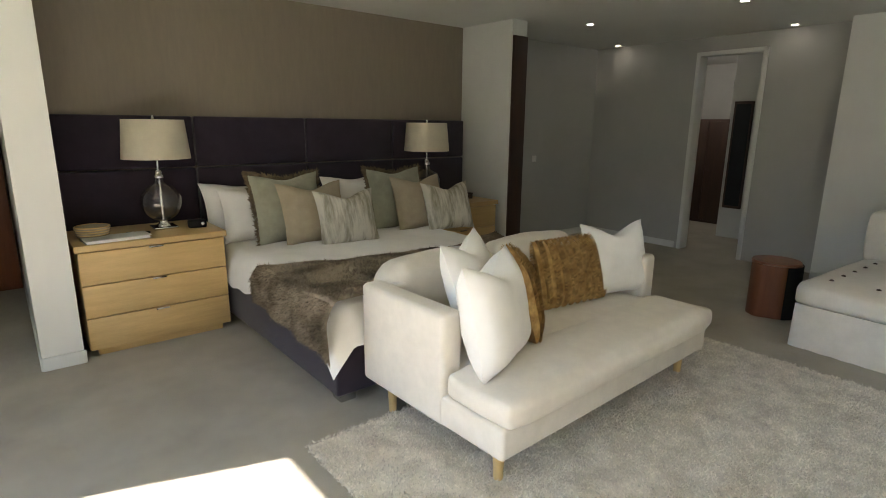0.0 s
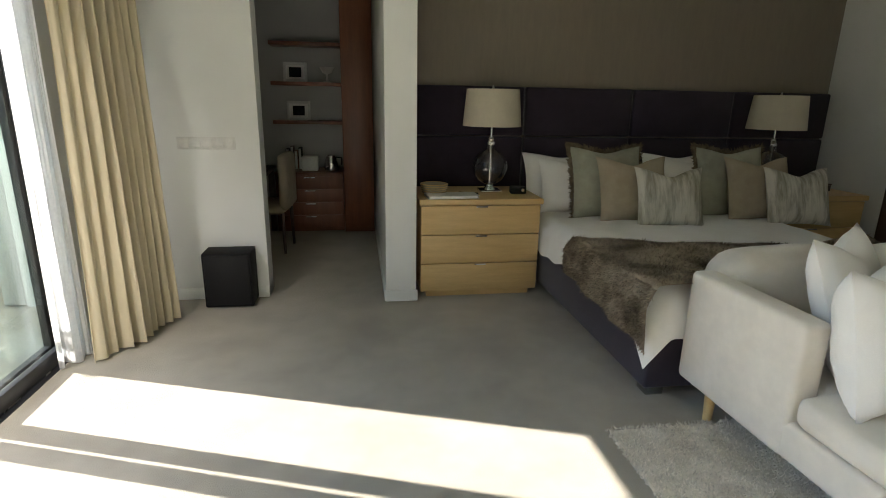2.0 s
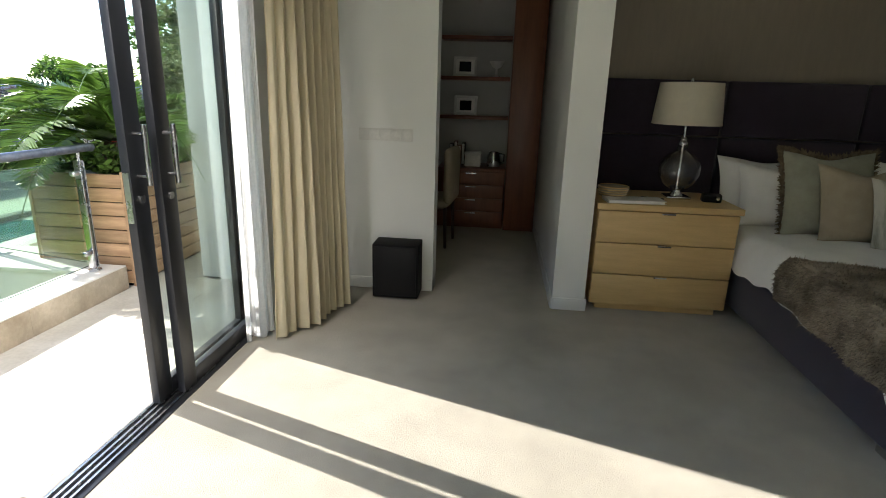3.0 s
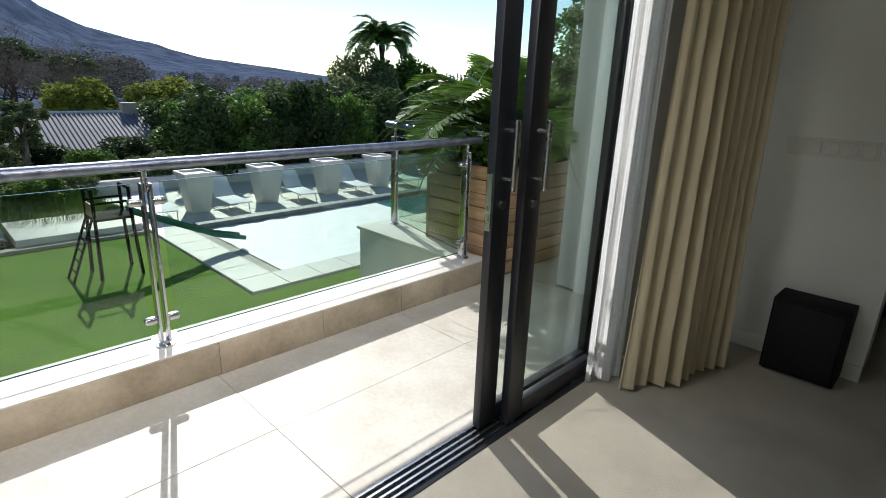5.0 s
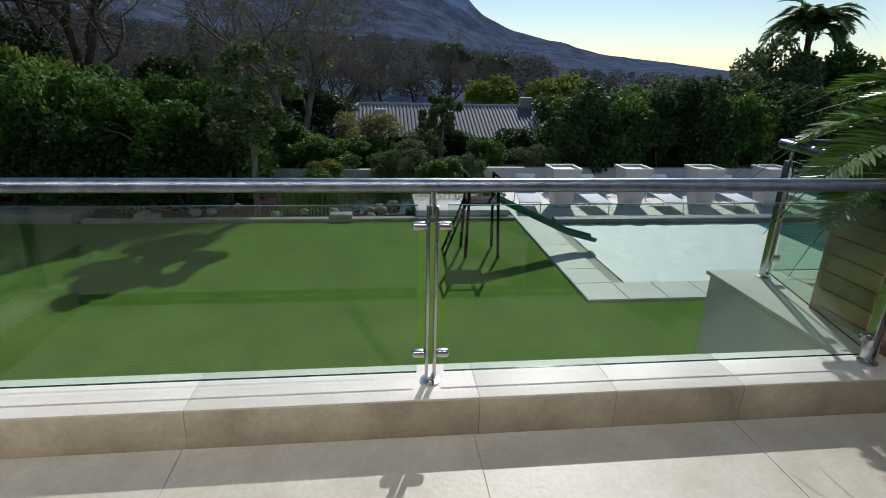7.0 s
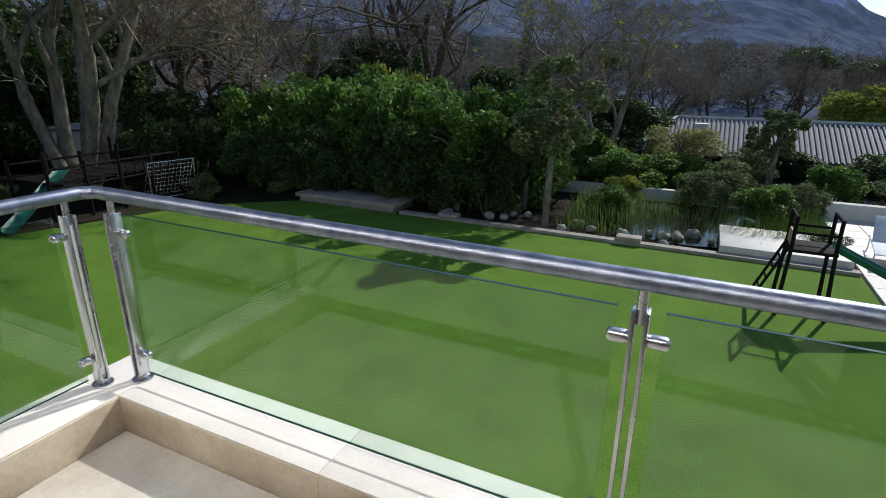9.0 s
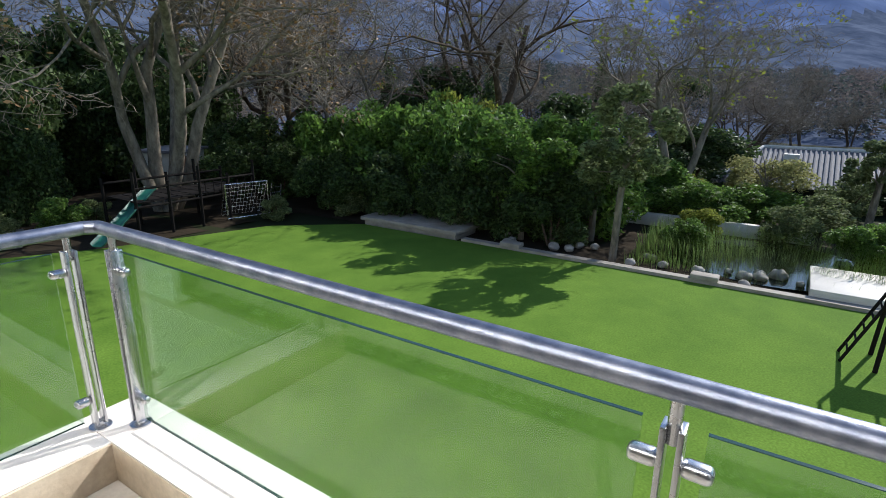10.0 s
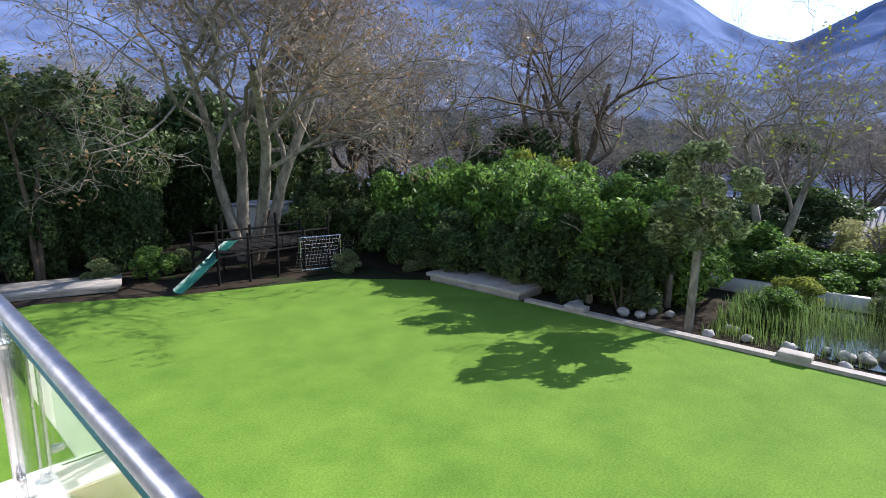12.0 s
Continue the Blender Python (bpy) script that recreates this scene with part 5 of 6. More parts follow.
for i in range(3600):
    x, y = rgb.uniform(-20.5, -16.2), rgb.uniform(-1.6, 5.0)
    hgt_ = rgb.uniform(0.3, 0.75) * (0.45 if x > -17.0 else 1)
    a, q = rgb.uniform(0, 6.28), rgb.uniform(0.05, 0.3)
    dx, dy = math.cos(a) * q * hgt_, math.sin(a) * q * hgt_
    w = 0.026
    rd.add([(x - w, y, GZ - .05), (x + w, y, GZ - .05), (x + dx * .4 + w * .8, y + dy * .4, GZ + hgt_ * .65), (x + dx * .4 - w * .8, y + dy * .4, GZ + hgt_ * .65), (x + dx, y + dy, GZ + hgt_)], [(0, 1, 2, 3), (3, 2, 4)])
single("reeds", rd, mat("reed_green", (0.24, 0.36, 0.075), (0.13, 0.22, 0.05), 1.0, 0.5, island=0.35, trans=0.3), "upright green reeds round the pond", "reeds", kind="stuff", smooth=False)
slb = thing("stone_slab", "pale raised stone slab beside the pond", "stone slab", pose(-16.5, 3.6, GZ))
part("slab", box(-1.3, -1.15, 0, 0.75, 1.5, 0.24), POOLSTONE, slb, bevel=0.02)


# ---- trees ----
def bare_tree(x, y, z, height, seed, label, lean=0.0, stems=1, leaves=0, leafmat=YELLOWLEAF, bark=BARK, spread=0.62, levels=5, r0=0.3, leaf_size=0.07, wide=(0.25, 0.42), fine=1):
    rg = random.Random(seed)
    wood, twig, tips = Shape(), Shape(), []

    def grow(p, d, ln, r, lv):
        n = 5 if lv < 2 else 4
        pts, rad = [p], [r]
        q, e = p.copy(), d.copy()
        for i in range(n):
            e = (e + Vector((rg.gauss(0, 1), rg.gauss(0, 1), rg.gauss(0, 0.7))) * (0.17 if lv < 1 else 0.27 if lv < 3 else 0.42) + Vector((0, 0, 0.02 if lv < 1 else 0.06 if lv < 4 else -0.10))).normalized()
            q = q + e * ln / n
            pts.append(q.copy())
            rad.append(r * (1 - (0.5 if lv == 0 else 0.62) * (i + 1) / n))
        (wood if lv < 3 else twig).tube(pts, rad, 10 if lv == 0 else 7 if lv == 1 else 5 if lv == 2 else 3, cap=False)
        if lv >= levels - 1:
            tips.append(pts[-1])
        if lv >= levels:
            return
        kids = (4, 5, 5, 4, 3)[min(lv, 4)] + (fine - 1 if lv > 2 else 0)
        for k in range(kids):
            t = (0.45 if lv == 0 else 0.25) + (0.75 if lv else 0.55) * (k + rg.random()) / kids
            t = min(t, 1.0)
            j = min(n - 1, int(t * n))
            b = pts[j].lerp(pts[j + 1], t * n - j)
            a = Vector((rg.gauss(0, 1), rg.gauss(0, 1), rg.gauss(0.15, 0.55)))
            a = (a - e * a.dot(e)).normalized()
            nd = (e * (1 - spread) + a * spread + Vector((0, 0, 0.12))).normalized()
            grow(b, nd, ln * (rg.uniform(0.55, 0.78) if lv < 3 else rg.uniform(0.42, 0.62)), max(0.009, rad[j] * rg.uniform(0.5, 0.68)), lv + 1)

    for s in range(stems):
        a = s * 2 * math.pi / stems + rg.uniform(-0.4, 0.4)
        sp = 0.0 if stems == 1 else rg.uniform(*wide)
        grow(Vector((0.25 * math.cos(a) * (stems > 1), 0.25 * math.sin(a) * (stems > 1), -0.15)), Vector((math.cos(a) * sp + lean, math.sin(a) * sp, 1)).normalized(), height * 0.46, r0 * rg.uniform(0.8, 1.1), 0)
    t = thing("tree", label, "tree", pose(x, y, z))
    part("trunk", wood, bark, t, angle=80)
    tagged(part("twig_mass", twig, TWIG, t, "fine bare twigs", smooth=False), kind="stuff")
    if leaves:
        k = rg.sample(tips, min(len(tips), max(40, leaves // 6)))
        part("crown", leaf_mesh("crown", leafmat, leaves, [(p.x, p.y, p.z, .28, .28, .25) for p in k], leaf_size, seed), leafmat, t, "sparse remaining leaves")
    return t


def bush_mesh(name, material, n, count, rx, ry, rz, size, seed, r=0.42):
    return leaf_mesh(name, material, count, clumps(n, rx, ry, rz, rz * 0.85, seed, r), size, seed)


def leafy_tree(x, y, z, height, crown, seed, label, material, bark=BARK, count=7000, size=0.09, stems=2, turn=0):
    rg = random.Random(seed)
    t = thing("tree", label, "tree", pose(x, y, z, 0, 0, turn))
    s = Shape()
    for k in range(stems):
        a = k * 2.6 + rg.random()
        top = Vector((math.cos(a) * crown * 0.35, math.sin(a) * crown * 0.35, height * 0.8))
        mid = Vector((math.cos(a) * 0.16, math.sin(a) * 0.16, height * 0.4))
        s.tube([(0.07 * math.cos(a), 0.07 * math.sin(a), -0.1), mid, mid.lerp(top, 0.6), top], [0.10, 0.075, 0.05, 0.02], 8)
        for _ in range(4):
            b = mid.lerp(top, rg.uniform(0.2, 0.9))
            e = b + Vector((rg.uniform(-1, 1), rg.uniform(-1, 1), rg.uniform(0.2, 0.8))).normalized() * crown * 0.7
            s.tube([b, b.lerp(e, 0.5) + Vector((0, 0, 0.1)), e], [0.035, 0.022, 0.01], 6)
    part("trunk", s, bark, t)
    bl = [(q[0], q[1], q[2] + height * 0.55, q[3], q[4], q[5]) for q in clumps(34, crown * 1.05, crown * 1.05, height * 0.30, height * 0.2, seed, crown * 0.24)]
    part("crown", leaf_mesh("crown", material, count, bl, size, seed), material, t)
    return t


bare_tree(-13.3, -17.9, GZ, 18.5, 3, "huge bare plane tree with several grey trunks", stems=5, leaves=13000, leafmat=DRYLEAF, r0=0.25, leaf_size=0.07, wide=(0.1, 0.62), fine=3)
bare_tree(-23.6, -2.1, GZ, 11.0, 11, "bare tree with twin trunks and a few yellow leaves", stems=2, leaves=900, leafmat=YELLOWLEAF, r0=0.17, leaf_size=0.08, wide=(0.10, 0.24), levels=5, spread=0.54)
bare_tree(-31.0, -13.5, GZ, 18.0, 15, "bare branching tree behind the shrubs", stems=4, r0=0.26, wide=(0.15, 0.5), bark=DARKBARK, fine=2)
bare_tree(-22.5, -17.5, GZ, 14.0, 21, "slender bare tree with last yellow leaves", stems=2, leaves=900, leafmat=YELLOWLEAF, r0=0.16, leaf_size=0.08, levels=4)
bare_tree(-24.0, -22.0, GZ, 13.0, 27, "dark-trunked bare tree with some rusty leaves", stems=2, leaves=1600, leafmat=DRYLEAF, r0=0.24, bark=DARKBARK, leaf_size=0.09)
bare_tree(-27.0, -29.0, GZ, 15.0, 33, "tall bare tree in the garden's corner", stems=2, leaves=900, leafmat=DRYLEAF, r0=0.3, bark=DARKBARK, leaf_size=0.1)
bare_tree(-8.0, -29.0, GZ, 15.0, 39, "tall bare tree with drooping twigs", stems=2, leaves=800, leafmat=OLIVELEAF, r0=0.3, leaf_size=0.09)
leafy_tree(-16.4, -2.0, GZ, 4.3, 1.15, 5, "slender tree with grey-green drooping leaves", OLIVELEAF, count=9000, size=0.07)
leafy_tree(-6.6, -19.2, GZ, 6.6, 1.9, 6, "tall tree with an olive crown and forked trunk", OLIVELEAF, bark=DARKBARK, count=9000, size=0.10)
leafy_tree(-17.1, -5.0, GZ, 3.4, 1.5, 7, "small multi-stemmed tree with dense leaves", LEAF, count=8000, size=0.08)
leafy_tree(-18.3, -3.2, GZ, 2.5, 0.8, 17, "small multi-stemmed tree with dense leaves", OLIVELEAF, count=6000, size=0.08)
leafy_tree(-25.0, 0.9, GZ, 1.9, 1.5, 18, "small bushy tree with pale yellowish leaves", PALELEAF, count=7000, size=0.06)
leafy_tree(-23.5, 3.9, GZ, 2.9, 0.8, 19, "slim young tree with grey-green leaves", OLIVELEAF, count=6000, size=0.07)
leafy_tree(-8.0, 15.0, GZ, 6.0, 1.8, 31, "leafy garden tree with an olive crown", OLIVELEAF, count=6000, size=0.10)
leafy_tree(-11.0, 19.0, GZ, 6.6, 2.0, 32, "leafy garden tree with a dense green crown", LEAF, count=6000, size=0.10)
leafy_tree(-5.5, 18.0, GZ, 5.4, 1.7, 33, "leafy garden tree with a dense green crown", LEAF, count=6000, size=0.10)

B_GREEN = [bush_mesh("foliage", LEAF, 26, 11000, 1.5, 1.5, 1.25, 0.085, s, 0.55) for s in (1, 2)]
B_DARK = [bush_mesh("foliage", DARKLEAF, 26, 11000, 1.6, 1.6, 1.35, 0.085, s, 0.55) for s in (3, 4)]
B_OLIVE = [bush_mesh("foliage", OLIVELEAF, 22, 8000, 1.2, 1.2, 1.0, 0.075, s, 0.45) for s in (5,)]
B_YELLOW = [bush_mesh("foliage", YELLOWLEAF, 22, 8000, 1.2, 1.2, 1.0, 0.085, s, 0.45) for s in (6,)]
STEM = mesh_of("stem", Shape().tube([(0, 0, -0.2), (0.05, 0.03, 0.6), (-0.05, 0.08, 1.4)], [0.09, 0.06, 0.03], 7).tube([(0.1, 0, -0.2), (0.4, -0.1, 0.8), (0.6, -0.2, 1.3)], [0.06, 0.04, 0.02], 7).tube([(-0.1, 0, -0.2), (-0.4, 0.2, 0.8), (-0.7, 0.2, 1.3)], [0.06, 0.04, 0.02], 7), DARKBARK)


def bush(x, y, kind, sx, sz, turn, label, z=GZ):
    b = thing("shrub", label, "shrub", pose(x, y, z, 0, 0, turn), group="garden shrubs")
    me_ = kind[int(abs(x * 7 + y * 3)) % len(kind)]
    part("foliage", me_, me_.materials[0], b, m=Matrix.Diagonal((sx, sx, sz, 1)))
    part("stem", STEM, DARKBARK, b, m=Matrix.Diagonal((sx, sx, sz, 1)))
    return b


rgt = random.Random(77)
# tall green hedge behind the lawn's far edge
for i in range(8):
    y = -14.6 + i * 1.55
    bush(-18.6 - 0.6 * (i % 2), y, B_GREEN, 0.95 + 0.15 * rgt.random(), 1.35 + 0.25 * rgt.random(), rgt.uniform(0, 360), "tall glossy green shrub in a hedge")
for i in range(7):
    bush(-17.0 - 0.3 * (i % 2), -13.0 + i * 1.5, B_DARK, 0.72, 0.75 + 0.2 * rgt.random(), rgt.uniform(0, 360), "dark green shrub below the hedge")
for x, y, sx, sz in ((-19.8, -3.6, 0.9, 0.95), (-21.2, -5.2, 1.1, 1.25), (-21.0, -8.5, 1.2, 1.6), (-21.5, -11.5, 1.2, 1.75), (-20.8, -14.0, 1.1, 1.6), (-23.0, -2.6, 0.9, 0.8), (-20.4, -6.8, 0.95, 1.3)):
    bush(x, y, B_GREEN, sx, sz, x * 91, "tall sunlit green shrub behind the hedge")
for x, y, sx, sz in ((-27.5, -12.0, 1.3, 1.9), (-29, -8, 1.4, 1.6), (-30, -17, 1.5, 2.2), (-27, -5.5, 1.2, 1.2), (-30, -2.5, 1.4, 1.1)):
    bush(x, y, B_YELLOW if x > -29 else B_DARK, sx, sz, x * 91, "rounded tree-like shrub beyond the garden")
bush(-22.6, -11.2, B_YELLOW, 1.1, 2.1, 30, "tall yellow-green shrub rising over the hedge")
for i in range(10):
    bush(-23.0 + i * 2.0, -29.5 + 1.0 * math.sin(i * 2.3), B_DARK, 1.7, 2.5 + 0.5 * rgt.random(), rgt.uniform(0, 360), "tall dark evergreen shrub closing the garden")
for x, y, s in ((-18.6, -19.0, 1.1), (-16.6, -18.2, 0.8), (-17.5, -16.4, 0.75), (-20.5, -17.0, 1.2)):
    bush(x, y, B_DARK, s, s * 1.1, x * 77, "dark evergreen shrub behind the climbing frame")
# dark planting under the trees to the south
for i in range(11):
    bush(-17.5 + i * 1.75, -25.5 + 1.2 * math.sin(i * 1.7), B_DARK, 1.25, 1.7 + 0.5 * rgt.random(), rgt.uniform(0, 360), "tall dark evergreen shrub under the trees")
for i in range(9):
    bush(-10.2 + i * 1.05, -20.6 + 0.9 * math.sin(i * 2.1), B_DARK, 0.75, 0.9 + 0.5 * rgt.random(), rgt.uniform(0, 360), "dark evergreen shrub under the trees")
for x, y, s in ((-9.4, -17.0, 0.45), (-10.6, -17.6, 0.4), (-7.9, -17.6, 0.4), (-4.4, -17.8, 0.5), (-14.6, -13.3, 0.4)):
    bush(x, y, B_OLIVE if s < 0.42 else B_GREEN, s, s * 0.9, x * 40, "low green shrub beside the lawn")
for x, y, s in ((-16.6, -11.6, 0.5), (-17.0, -7.2, 0.55), (-17.6, -6.2, 0.5)):
    bush(x, y, B_OLIVE, s, s * 0.8, x * 40, "low grey-green shrub in the bed")
# beds and hedges to the west
for x, y, k, sx, sz in ((-22.5, -0.6, B_GREEN, 0.8, 0.6), (-23.5, 1.0, B_GREEN, 0.8, 0.55), (-24, 2.6, B_OLIVE, 0.9, 0.55), (-22.8, 5.8, B_GREEN, 0.55, 0.55), (-21.9, 7.4, B_OLIVE, 0.7, 0.6), (-24.5, 7.6, B_DARK, 0.8, 0.6),
                        (-25, 10.2, B_GREEN, 1.05, 1.15), (-24, 12.2, B_OLIVE, 1.2, 1.2), (-26, 13.5, B_GREEN, 1.2, 1.4), (-25, 15.8, B_GREEN, 1.15, 1.25), (-27, 18.2, B_DARK, 1.35, 1.45), (-26, 21.0, B_DARK, 1.35, 1.4),
                        (-24, 24, B_GREEN, 1.3, 1.4), (-22, 27, B_DARK, 1.4, 1.5), (-31, 22, B_OLIVE, 1.8, 2.0), (-34, 25.5, B_OLIVE, 2.0, 3.0), (-30, 17, B_OLIVE, 1.7, 1.8), (-31, 13, B_DARK, 1.5, 1.3),
                        (-41, 9.5, B_YELLOW, 1.9, 1.7), (-42, 15, B_YELLOW, 2.1, 1.8), (-34, 30, B_GREEN, 1.9, 2.3), (-27, 33, B_GREEN, 1.9, 2.2), (-20, 34, B_OLIVE, 1.8, 2.6), (-15, 30, B_GREEN, 1.6, 2.2), (-28.5, 4.8, B_DARK, 0.7, 0.4), (-27.4, 8.2, B_DARK, 0.8, 0.45)):
    bush(x, y, k, sx, sz, x * 33, "leafy green garden shrub")
cycad(-36, 29.4, GZ, 44, 3.3, 14, trunk=6.6, name="palm", label="tall fan-crowned palm tree beyond the garden", droop=0.7)

for i in range(9):
    bush(-21.9 - 0.5 * (i % 2), 9.3 + i * 1.7, (B_DARK, B_GREEN, B_DARK)[i % 3], 0.95, 1.18 + 0.22 * rgt.random(), i * 77, "leafy shrub in the hedge behind the terrace")
for x, y, k, s in ((-20.5, -0.4, B_YELLOW, 0.5), (-21.5, 1.8, B_OLIVE, 0.6), (-19.9, 3.6, B_GREEN, 0.5), (-21.2, 4.6, B_OLIVE, 0.55), (-17.3, -3.4, B_OLIVE, 0.35), (-18.6, -0.6, B_GREEN, 0.4), (-24.6, -1.8, B_YELLOW, 0.8), (-17.2, 4.9, B_OLIVE, 0.3), (-26.5, 3.4, B_OLIVE, 0.8)):
    bush(x, y, k, s, s * 0.85, x * 51, "low sunlit shrub near the pond")
structure("garden_wall_low", box(-21.7, -4.5, GZ - 0.1, -21.45, 2.5, GZ + 0.32), PLASTER, "low pale garden wall between the shrubs", bevel=0.02)
# bare winter trees on the rising ground beyond the garden
W0 = bare_tree(-38.0, -8.0, GZ - 0.2, 9.0, 51, "bare grey-brown winter tree beyond the garden", stems=3, r0=0.13, bark=DARKBARK, levels=4, wide=(0.15, 0.45), fine=2)
W1 = bare_tree(-44.0, -1.5, GZ - 0.2, 8.0, 52, "bare grey-brown winter tree beyond the garden", stems=3, r0=0.12, bark=DARKBARK, levels=4, wide=(0.15, 0.45), fine=2)
for i in range(22):
    az, far = radians(166 + 3.1 * i), 44 + 26 * ((i * 7) % 11) / 11
    copy_thing((W0, W1)[i % 2], pose(far * math.cos(az), far * math.sin(az), GZ - 0.3, 0, 0, i * 67) @ Matrix.Scale(0.8 + 0.35 * ((i * 5) % 7) / 7, 4))
# umbrella pines
for x, y, h_ in ((-58, 8.5, 5.6), (-62, 14.0, 4.6), (-57, -8.0, 5.4)):
    t = thing("pine", "dark flat-topped umbrella pine beyond the neighbour's house", "tree", pose(x, y, GZ))
    part("trunk", Shape().tube([(0, 0, 0), (0.2, 0.1, h_ * 0.5), (0.1, 0, h_ * 0.95)], [0.25, 0.2, 0.1], 8), DARKBARK, t)
    part("crown", leaf_mesh("crown", DARKLEAF, 6000, [(1.6 * math.cos(k * 2.4) * (k / 14) ** 0.5, 1.6 * math.sin(k * 2.4) * (k / 14) ** 0.5, h_ * 0.95 + 0.4 * math.sin(k), 1.0, 1.0, 0.5) for k in range(14)], 0.14, 8), DARKLEAF, t)
# conifers far behind
for x, y, h_ in ((-38, -27, 8.0), (-44, -21, 7.0), (-52, -14, 9.0)):
    t = thing("conifer", "dark pointed conifer beyond the garden", "tree", pose(x, y, GZ))
    part("trunk", Shape().tube([(0, 0, 0), (0, 0, h_ * 0.9)], [0.2, 0.03], 8), DARKBARK, t)
    part("crown", leaf_mesh("crown", DARKLEAF, 5000, [(0.25 * math.cos(k * 2.4), 0.25 * math.sin(k * 2.4), h_ * (0.12 + 0.8 * k / 16), 1.3 * (1 - k / 17), 1.3 * (1 - k / 17), h_ * 0.07) for k in range(16)], 0.13, 5), DARKLEAF, t)

# ---- neighbour's house ----
hs = thing("house", "low cream house with a grey tiled hipped roof", "house", pose(-32.5, 5.1, GZ - 0.3))
part("wall", box(-3.2, -5.0, 0, 3.0, 6.0, 0.95), CREAMWALL, hs)
EZ, RZ_ = 0.9, 2.25
roof = part("roof", Shape().add([(3.5, -6.4, EZ), (3.5, 7.0, EZ), (-3.7, 7.0, EZ), (-3.7, -6.4, EZ), (0, -4.8, RZ_), (0, 6.2, RZ_)], [(0, 1, 5, 4), (1, 2, 5), (2, 3, 4, 5), (3, 0, 4), (0, 3, 2, 1)]), ROOFTILE, hs, "grey tiled roof")
tile = mesh_of("roof_tile", Shape().tube([(0, 0, 0), (1, 0, 0)], [0.055, 0.055], 6), ROOFTILE)
for i in range(66):
    y = -6.3 + i * 0.2
    zt = RZ_ if -4.8 <= y <= 6.2 else EZ + (RZ_ - EZ) * ((y + 6.4) / 1.6 if y < -4.8 else (7.0 - y) / 0.8)
    f = (zt - EZ) / (RZ_ - EZ)
    a, b = Vector((3.5, y, EZ + 0.01)), Vector((3.5 * (1 - f), y, zt + 0.01))
    if (b - a).length > 0.2:
        d = b - a
        part("roof_tile", tile, ROOFTILE, roof, m=Matrix.Translation(a) @ d.to_track_quat("X", "Z").to_matrix().to_4x4() @ Matrix.Diagonal((d.length, 1, 1, 1)))
part("ridge", Shape().tube([(0, -4.8, RZ_ + .03), (0, 6.2, RZ_ + .03)], [0.1] * 2, 8).tube([(3.5, -6.4, EZ + .03), (0, -4.8, RZ_ + .03)], [0.09] * 2, 8).tube([(3.5, 7.0, EZ + .03), (0, 6.2, RZ_ + .03)], [0.09] * 2, 8), PLASTER, hs, "pale ridge tiles")
part("chimney", box(-0.4, 4.4, 1.9, 0.2, 5.1, 2.75), CREAMWALL, hs)
for y in (-3, 0.4, 3.6):
    part("window", box(3.0, y - 0.5, 0.25, 3.02, y + 0.5, 0.85), WINDOWDARK, hs)
part("roof_vent", box(1.0, -3.9, 1.75, 1.5, -3.3, 2.1), PLASTER, hs)

# ---- hillside and mountain ----
PROFILE = [(100, 0.3), (140, 0.25), (147, 0.4), (158, 1.6), (167, 3.6), (170, 5.1), (172, 7.2), (175, 9.6), (179, 11.8), (183, 12.8), (186, 12.0), (191, 9.7), (194, 10.6), (197, 12.2), (200, 14.3), (206, 18.0), (222, 21.0), (240, 22.0), (262, 18), (285, 10), (310, 5), (330, 3)]


def ridge(az):
    for (a, e), (b, f) in zip(PROFILE, PROFILE[1:]):
        if a <= az <= b:
            t = (az - a) / (b - a)
            return e + (f - e) * t
    return 2.0


def hill(u, v):
    az = 100 + 230 * u
    r = 62 + 840 * v
    w = radians(az)
    e = ridge(az)
    top = 902 * math.tan(radians(e)) + 1.5
    shape = (0.20 * v + 0.80 * max(0.0, (v - 0.25) / 0.75) ** 1.9)
    x, y = r * math.cos(w), r * math.sin(w)
    nz = noise.fractal(Vector((x * 0.012, y * 0.012, 0.5)), 1.0, 2.0, 5) * 14 * v + noise.noise(Vector((x * 0.09, y * 0.09, 2))) * 2.2 * (1 - v)
    foot = 3.5 * (1 - v) * min(1.0, max(0.0, (az - 165) / 25))
    return x, y, GZ - 0.3 + foot * min(1.0, v * 6) + top * shape + nz * (0.3 + 0.7 * v) * (0.25 if v > 0.97 else 1) * min(1, e / 8 + 0.15)


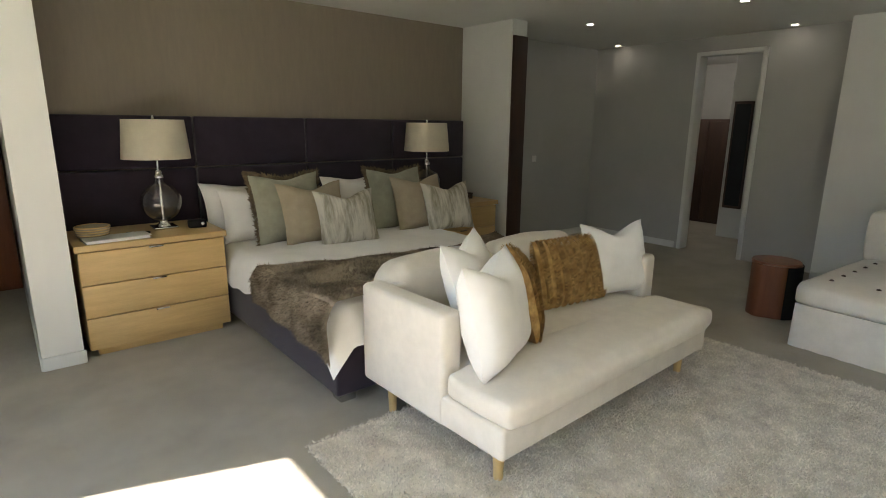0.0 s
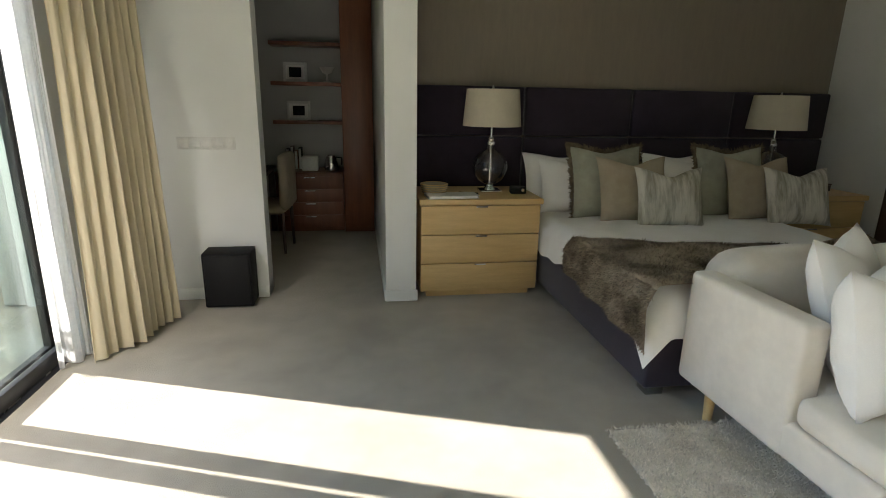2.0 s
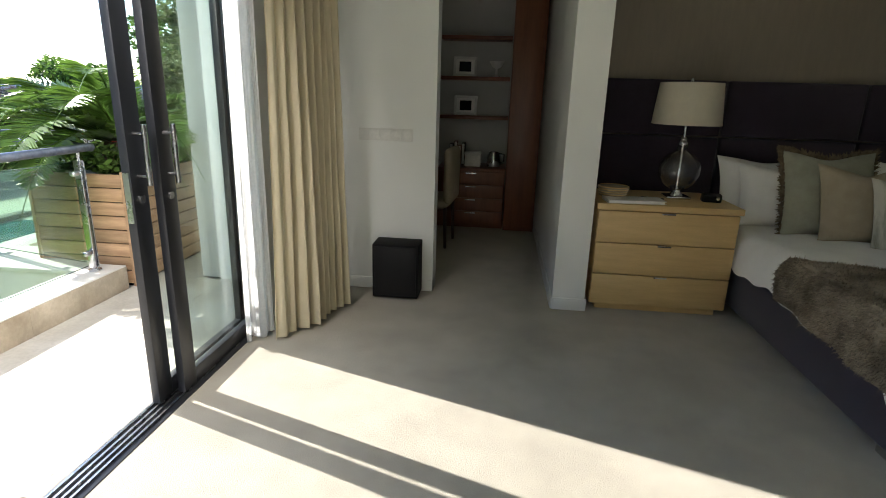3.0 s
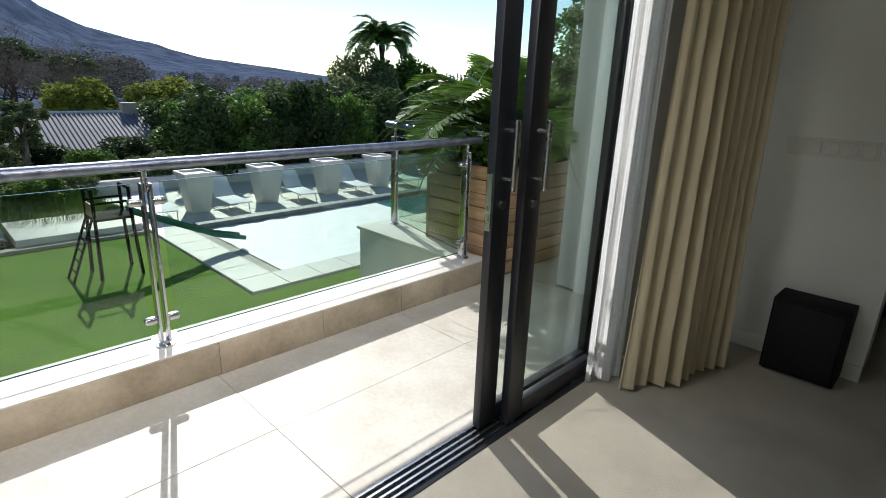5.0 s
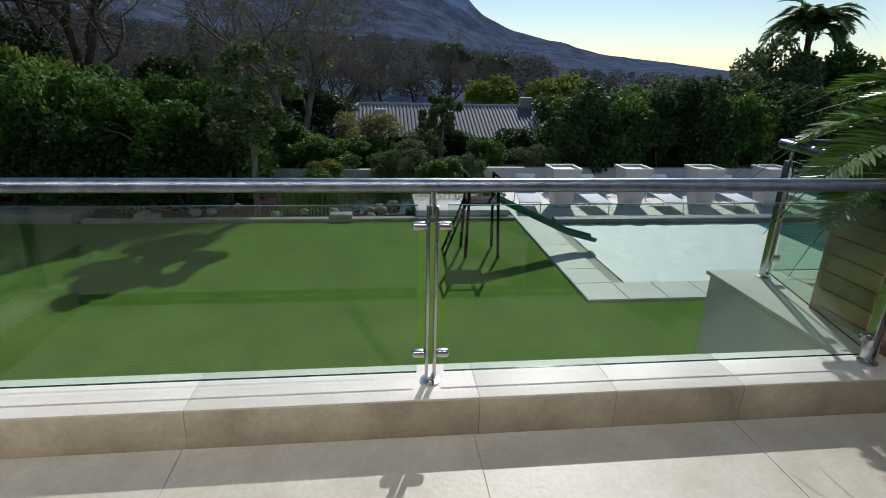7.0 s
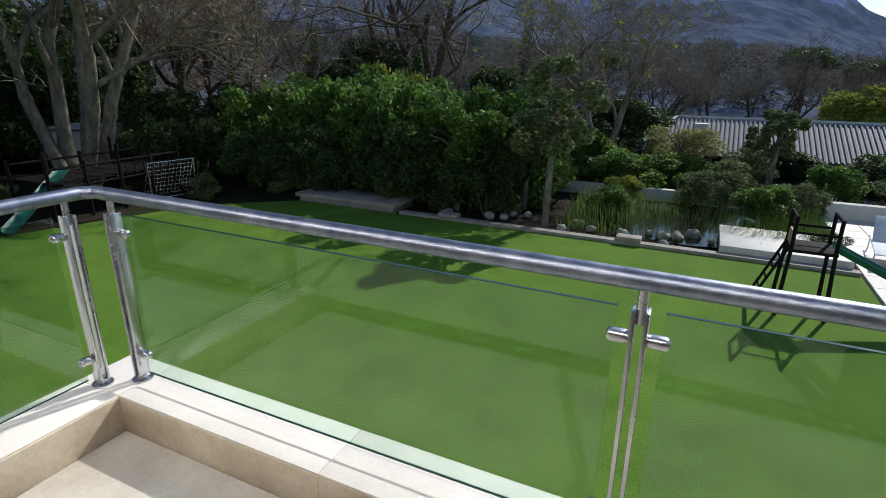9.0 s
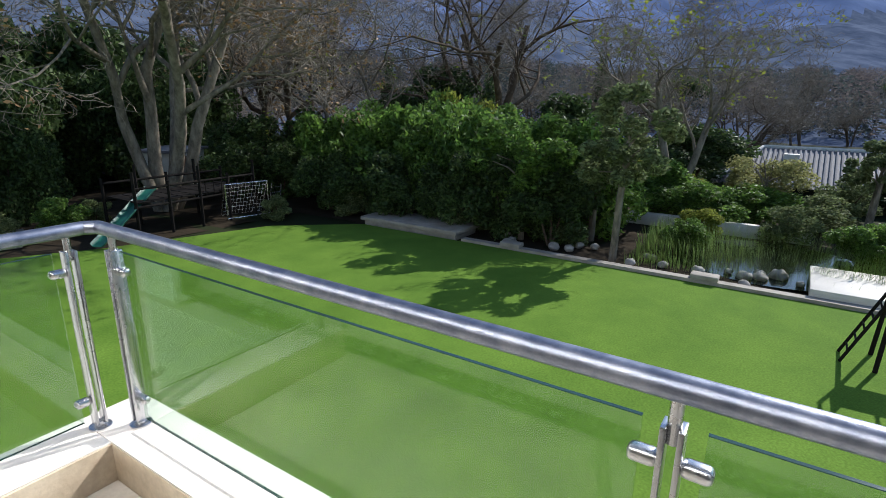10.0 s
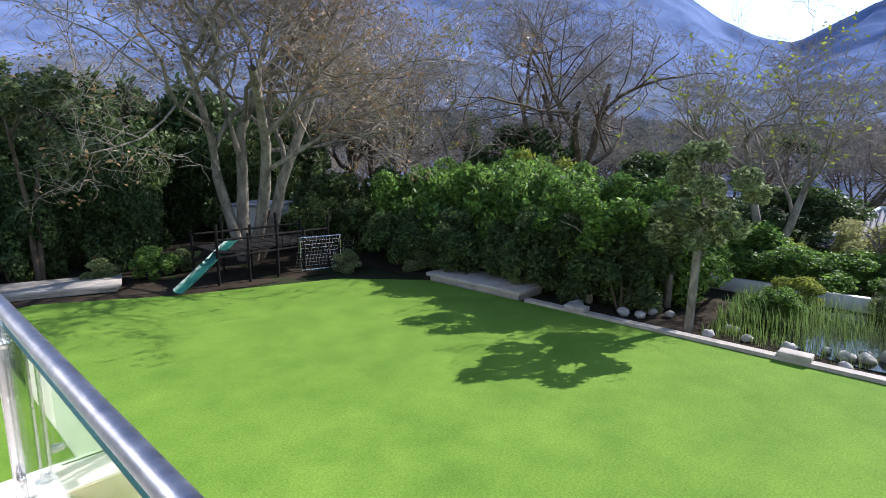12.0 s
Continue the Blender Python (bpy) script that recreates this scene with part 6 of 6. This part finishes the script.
# Distance haze is put into the base colours: grey-blue slopes, bluer rock.
HILL = mat("haze_tinted_mountainside", (0.120, 0.146, 0.205), (0.054, 0.072, 0.115), 0.05, 0.95, bump=1.0, bump_scale=0.3, detail=12, spec=0.0)
hill_ob = structure("backdrop_mountain", Shape().grid(300, 90, hill), HILL, "mountain coloured blue for haze, with wooded lower slopes", angle=80)
ROCKFACE = mat("haze_tinted_rock_face", (0.15, 0.20, 0.34), (0.085, 0.12, 0.22), 0.02, 0.95, bump=0.8, bump_scale=0.06, stretch=(1, 1, 0.3), detail=10, spec=0.0)
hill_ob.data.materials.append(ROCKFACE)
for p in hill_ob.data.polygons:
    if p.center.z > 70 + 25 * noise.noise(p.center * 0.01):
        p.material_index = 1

# far woods: bare and evergreen treetops on the lower slope
rngw = np.random.default_rng(31)
blobs = []
while len(blobs) < 1500:
    az, r = radians(rngw.uniform(120, 285)), rngw.uniform(72, 300)
    x, y = r * math.cos(az), r * math.sin(az)
    v = (r - 62) / 840
    z = hill((math.degrees(az) - 100) / 230, max(0, v))[2]
    s = rngw.uniform(1.6, 3.6) * (0.55 if math.degrees(az) < 163 else 1)
    blobs.append((x, y, z + s * 0.8, s, s, s * 1.1))
# Leaf colours are greyed towards blue, so distance haze is painted in.
for nm, mt, sel in (("far_woods", mat("haze_greyed_evergreen", (0.066, 0.082, 0.078), (0.042, 0.053, 0.052), 0.4, 0.9, island=0.3, spec=0.05, trans=0.5), blobs[::2]), ("far_woods", mat("haze_greyed_brown_wood", (0.155, 0.132, 0.125), (0.090, 0.078, 0.076), 0.4, 0.9, island=0.3, spec=0.05, trans=0.5), blobs[1::2])):
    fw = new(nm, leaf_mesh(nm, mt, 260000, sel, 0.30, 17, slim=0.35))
    tagged(fw, "distant dark woodland, greyed for haze, on the lower mountain slope", "woods", kind="stuff")

# ---- stone tiles of the balcony floor ----
rgs = random.Random(2)
tx, ty = [-3.166, -2.57, -2.004], [-0.39, 0.68, 1.88, 3.08, 4.28, 5.48, 6.68, 7.88, 8.98]
for ax, bx in zip(tx, tx[1:]):
    for ay, by in zip(ty, ty[1:]):
        part("tile", box(ax + .0012, ay + .0012, -0.028, bx - .0012, by - .0012, -0.016 + rgs.uniform(-.0008, .0008)), STONE, deck, bevel=0.0012, segments=1)
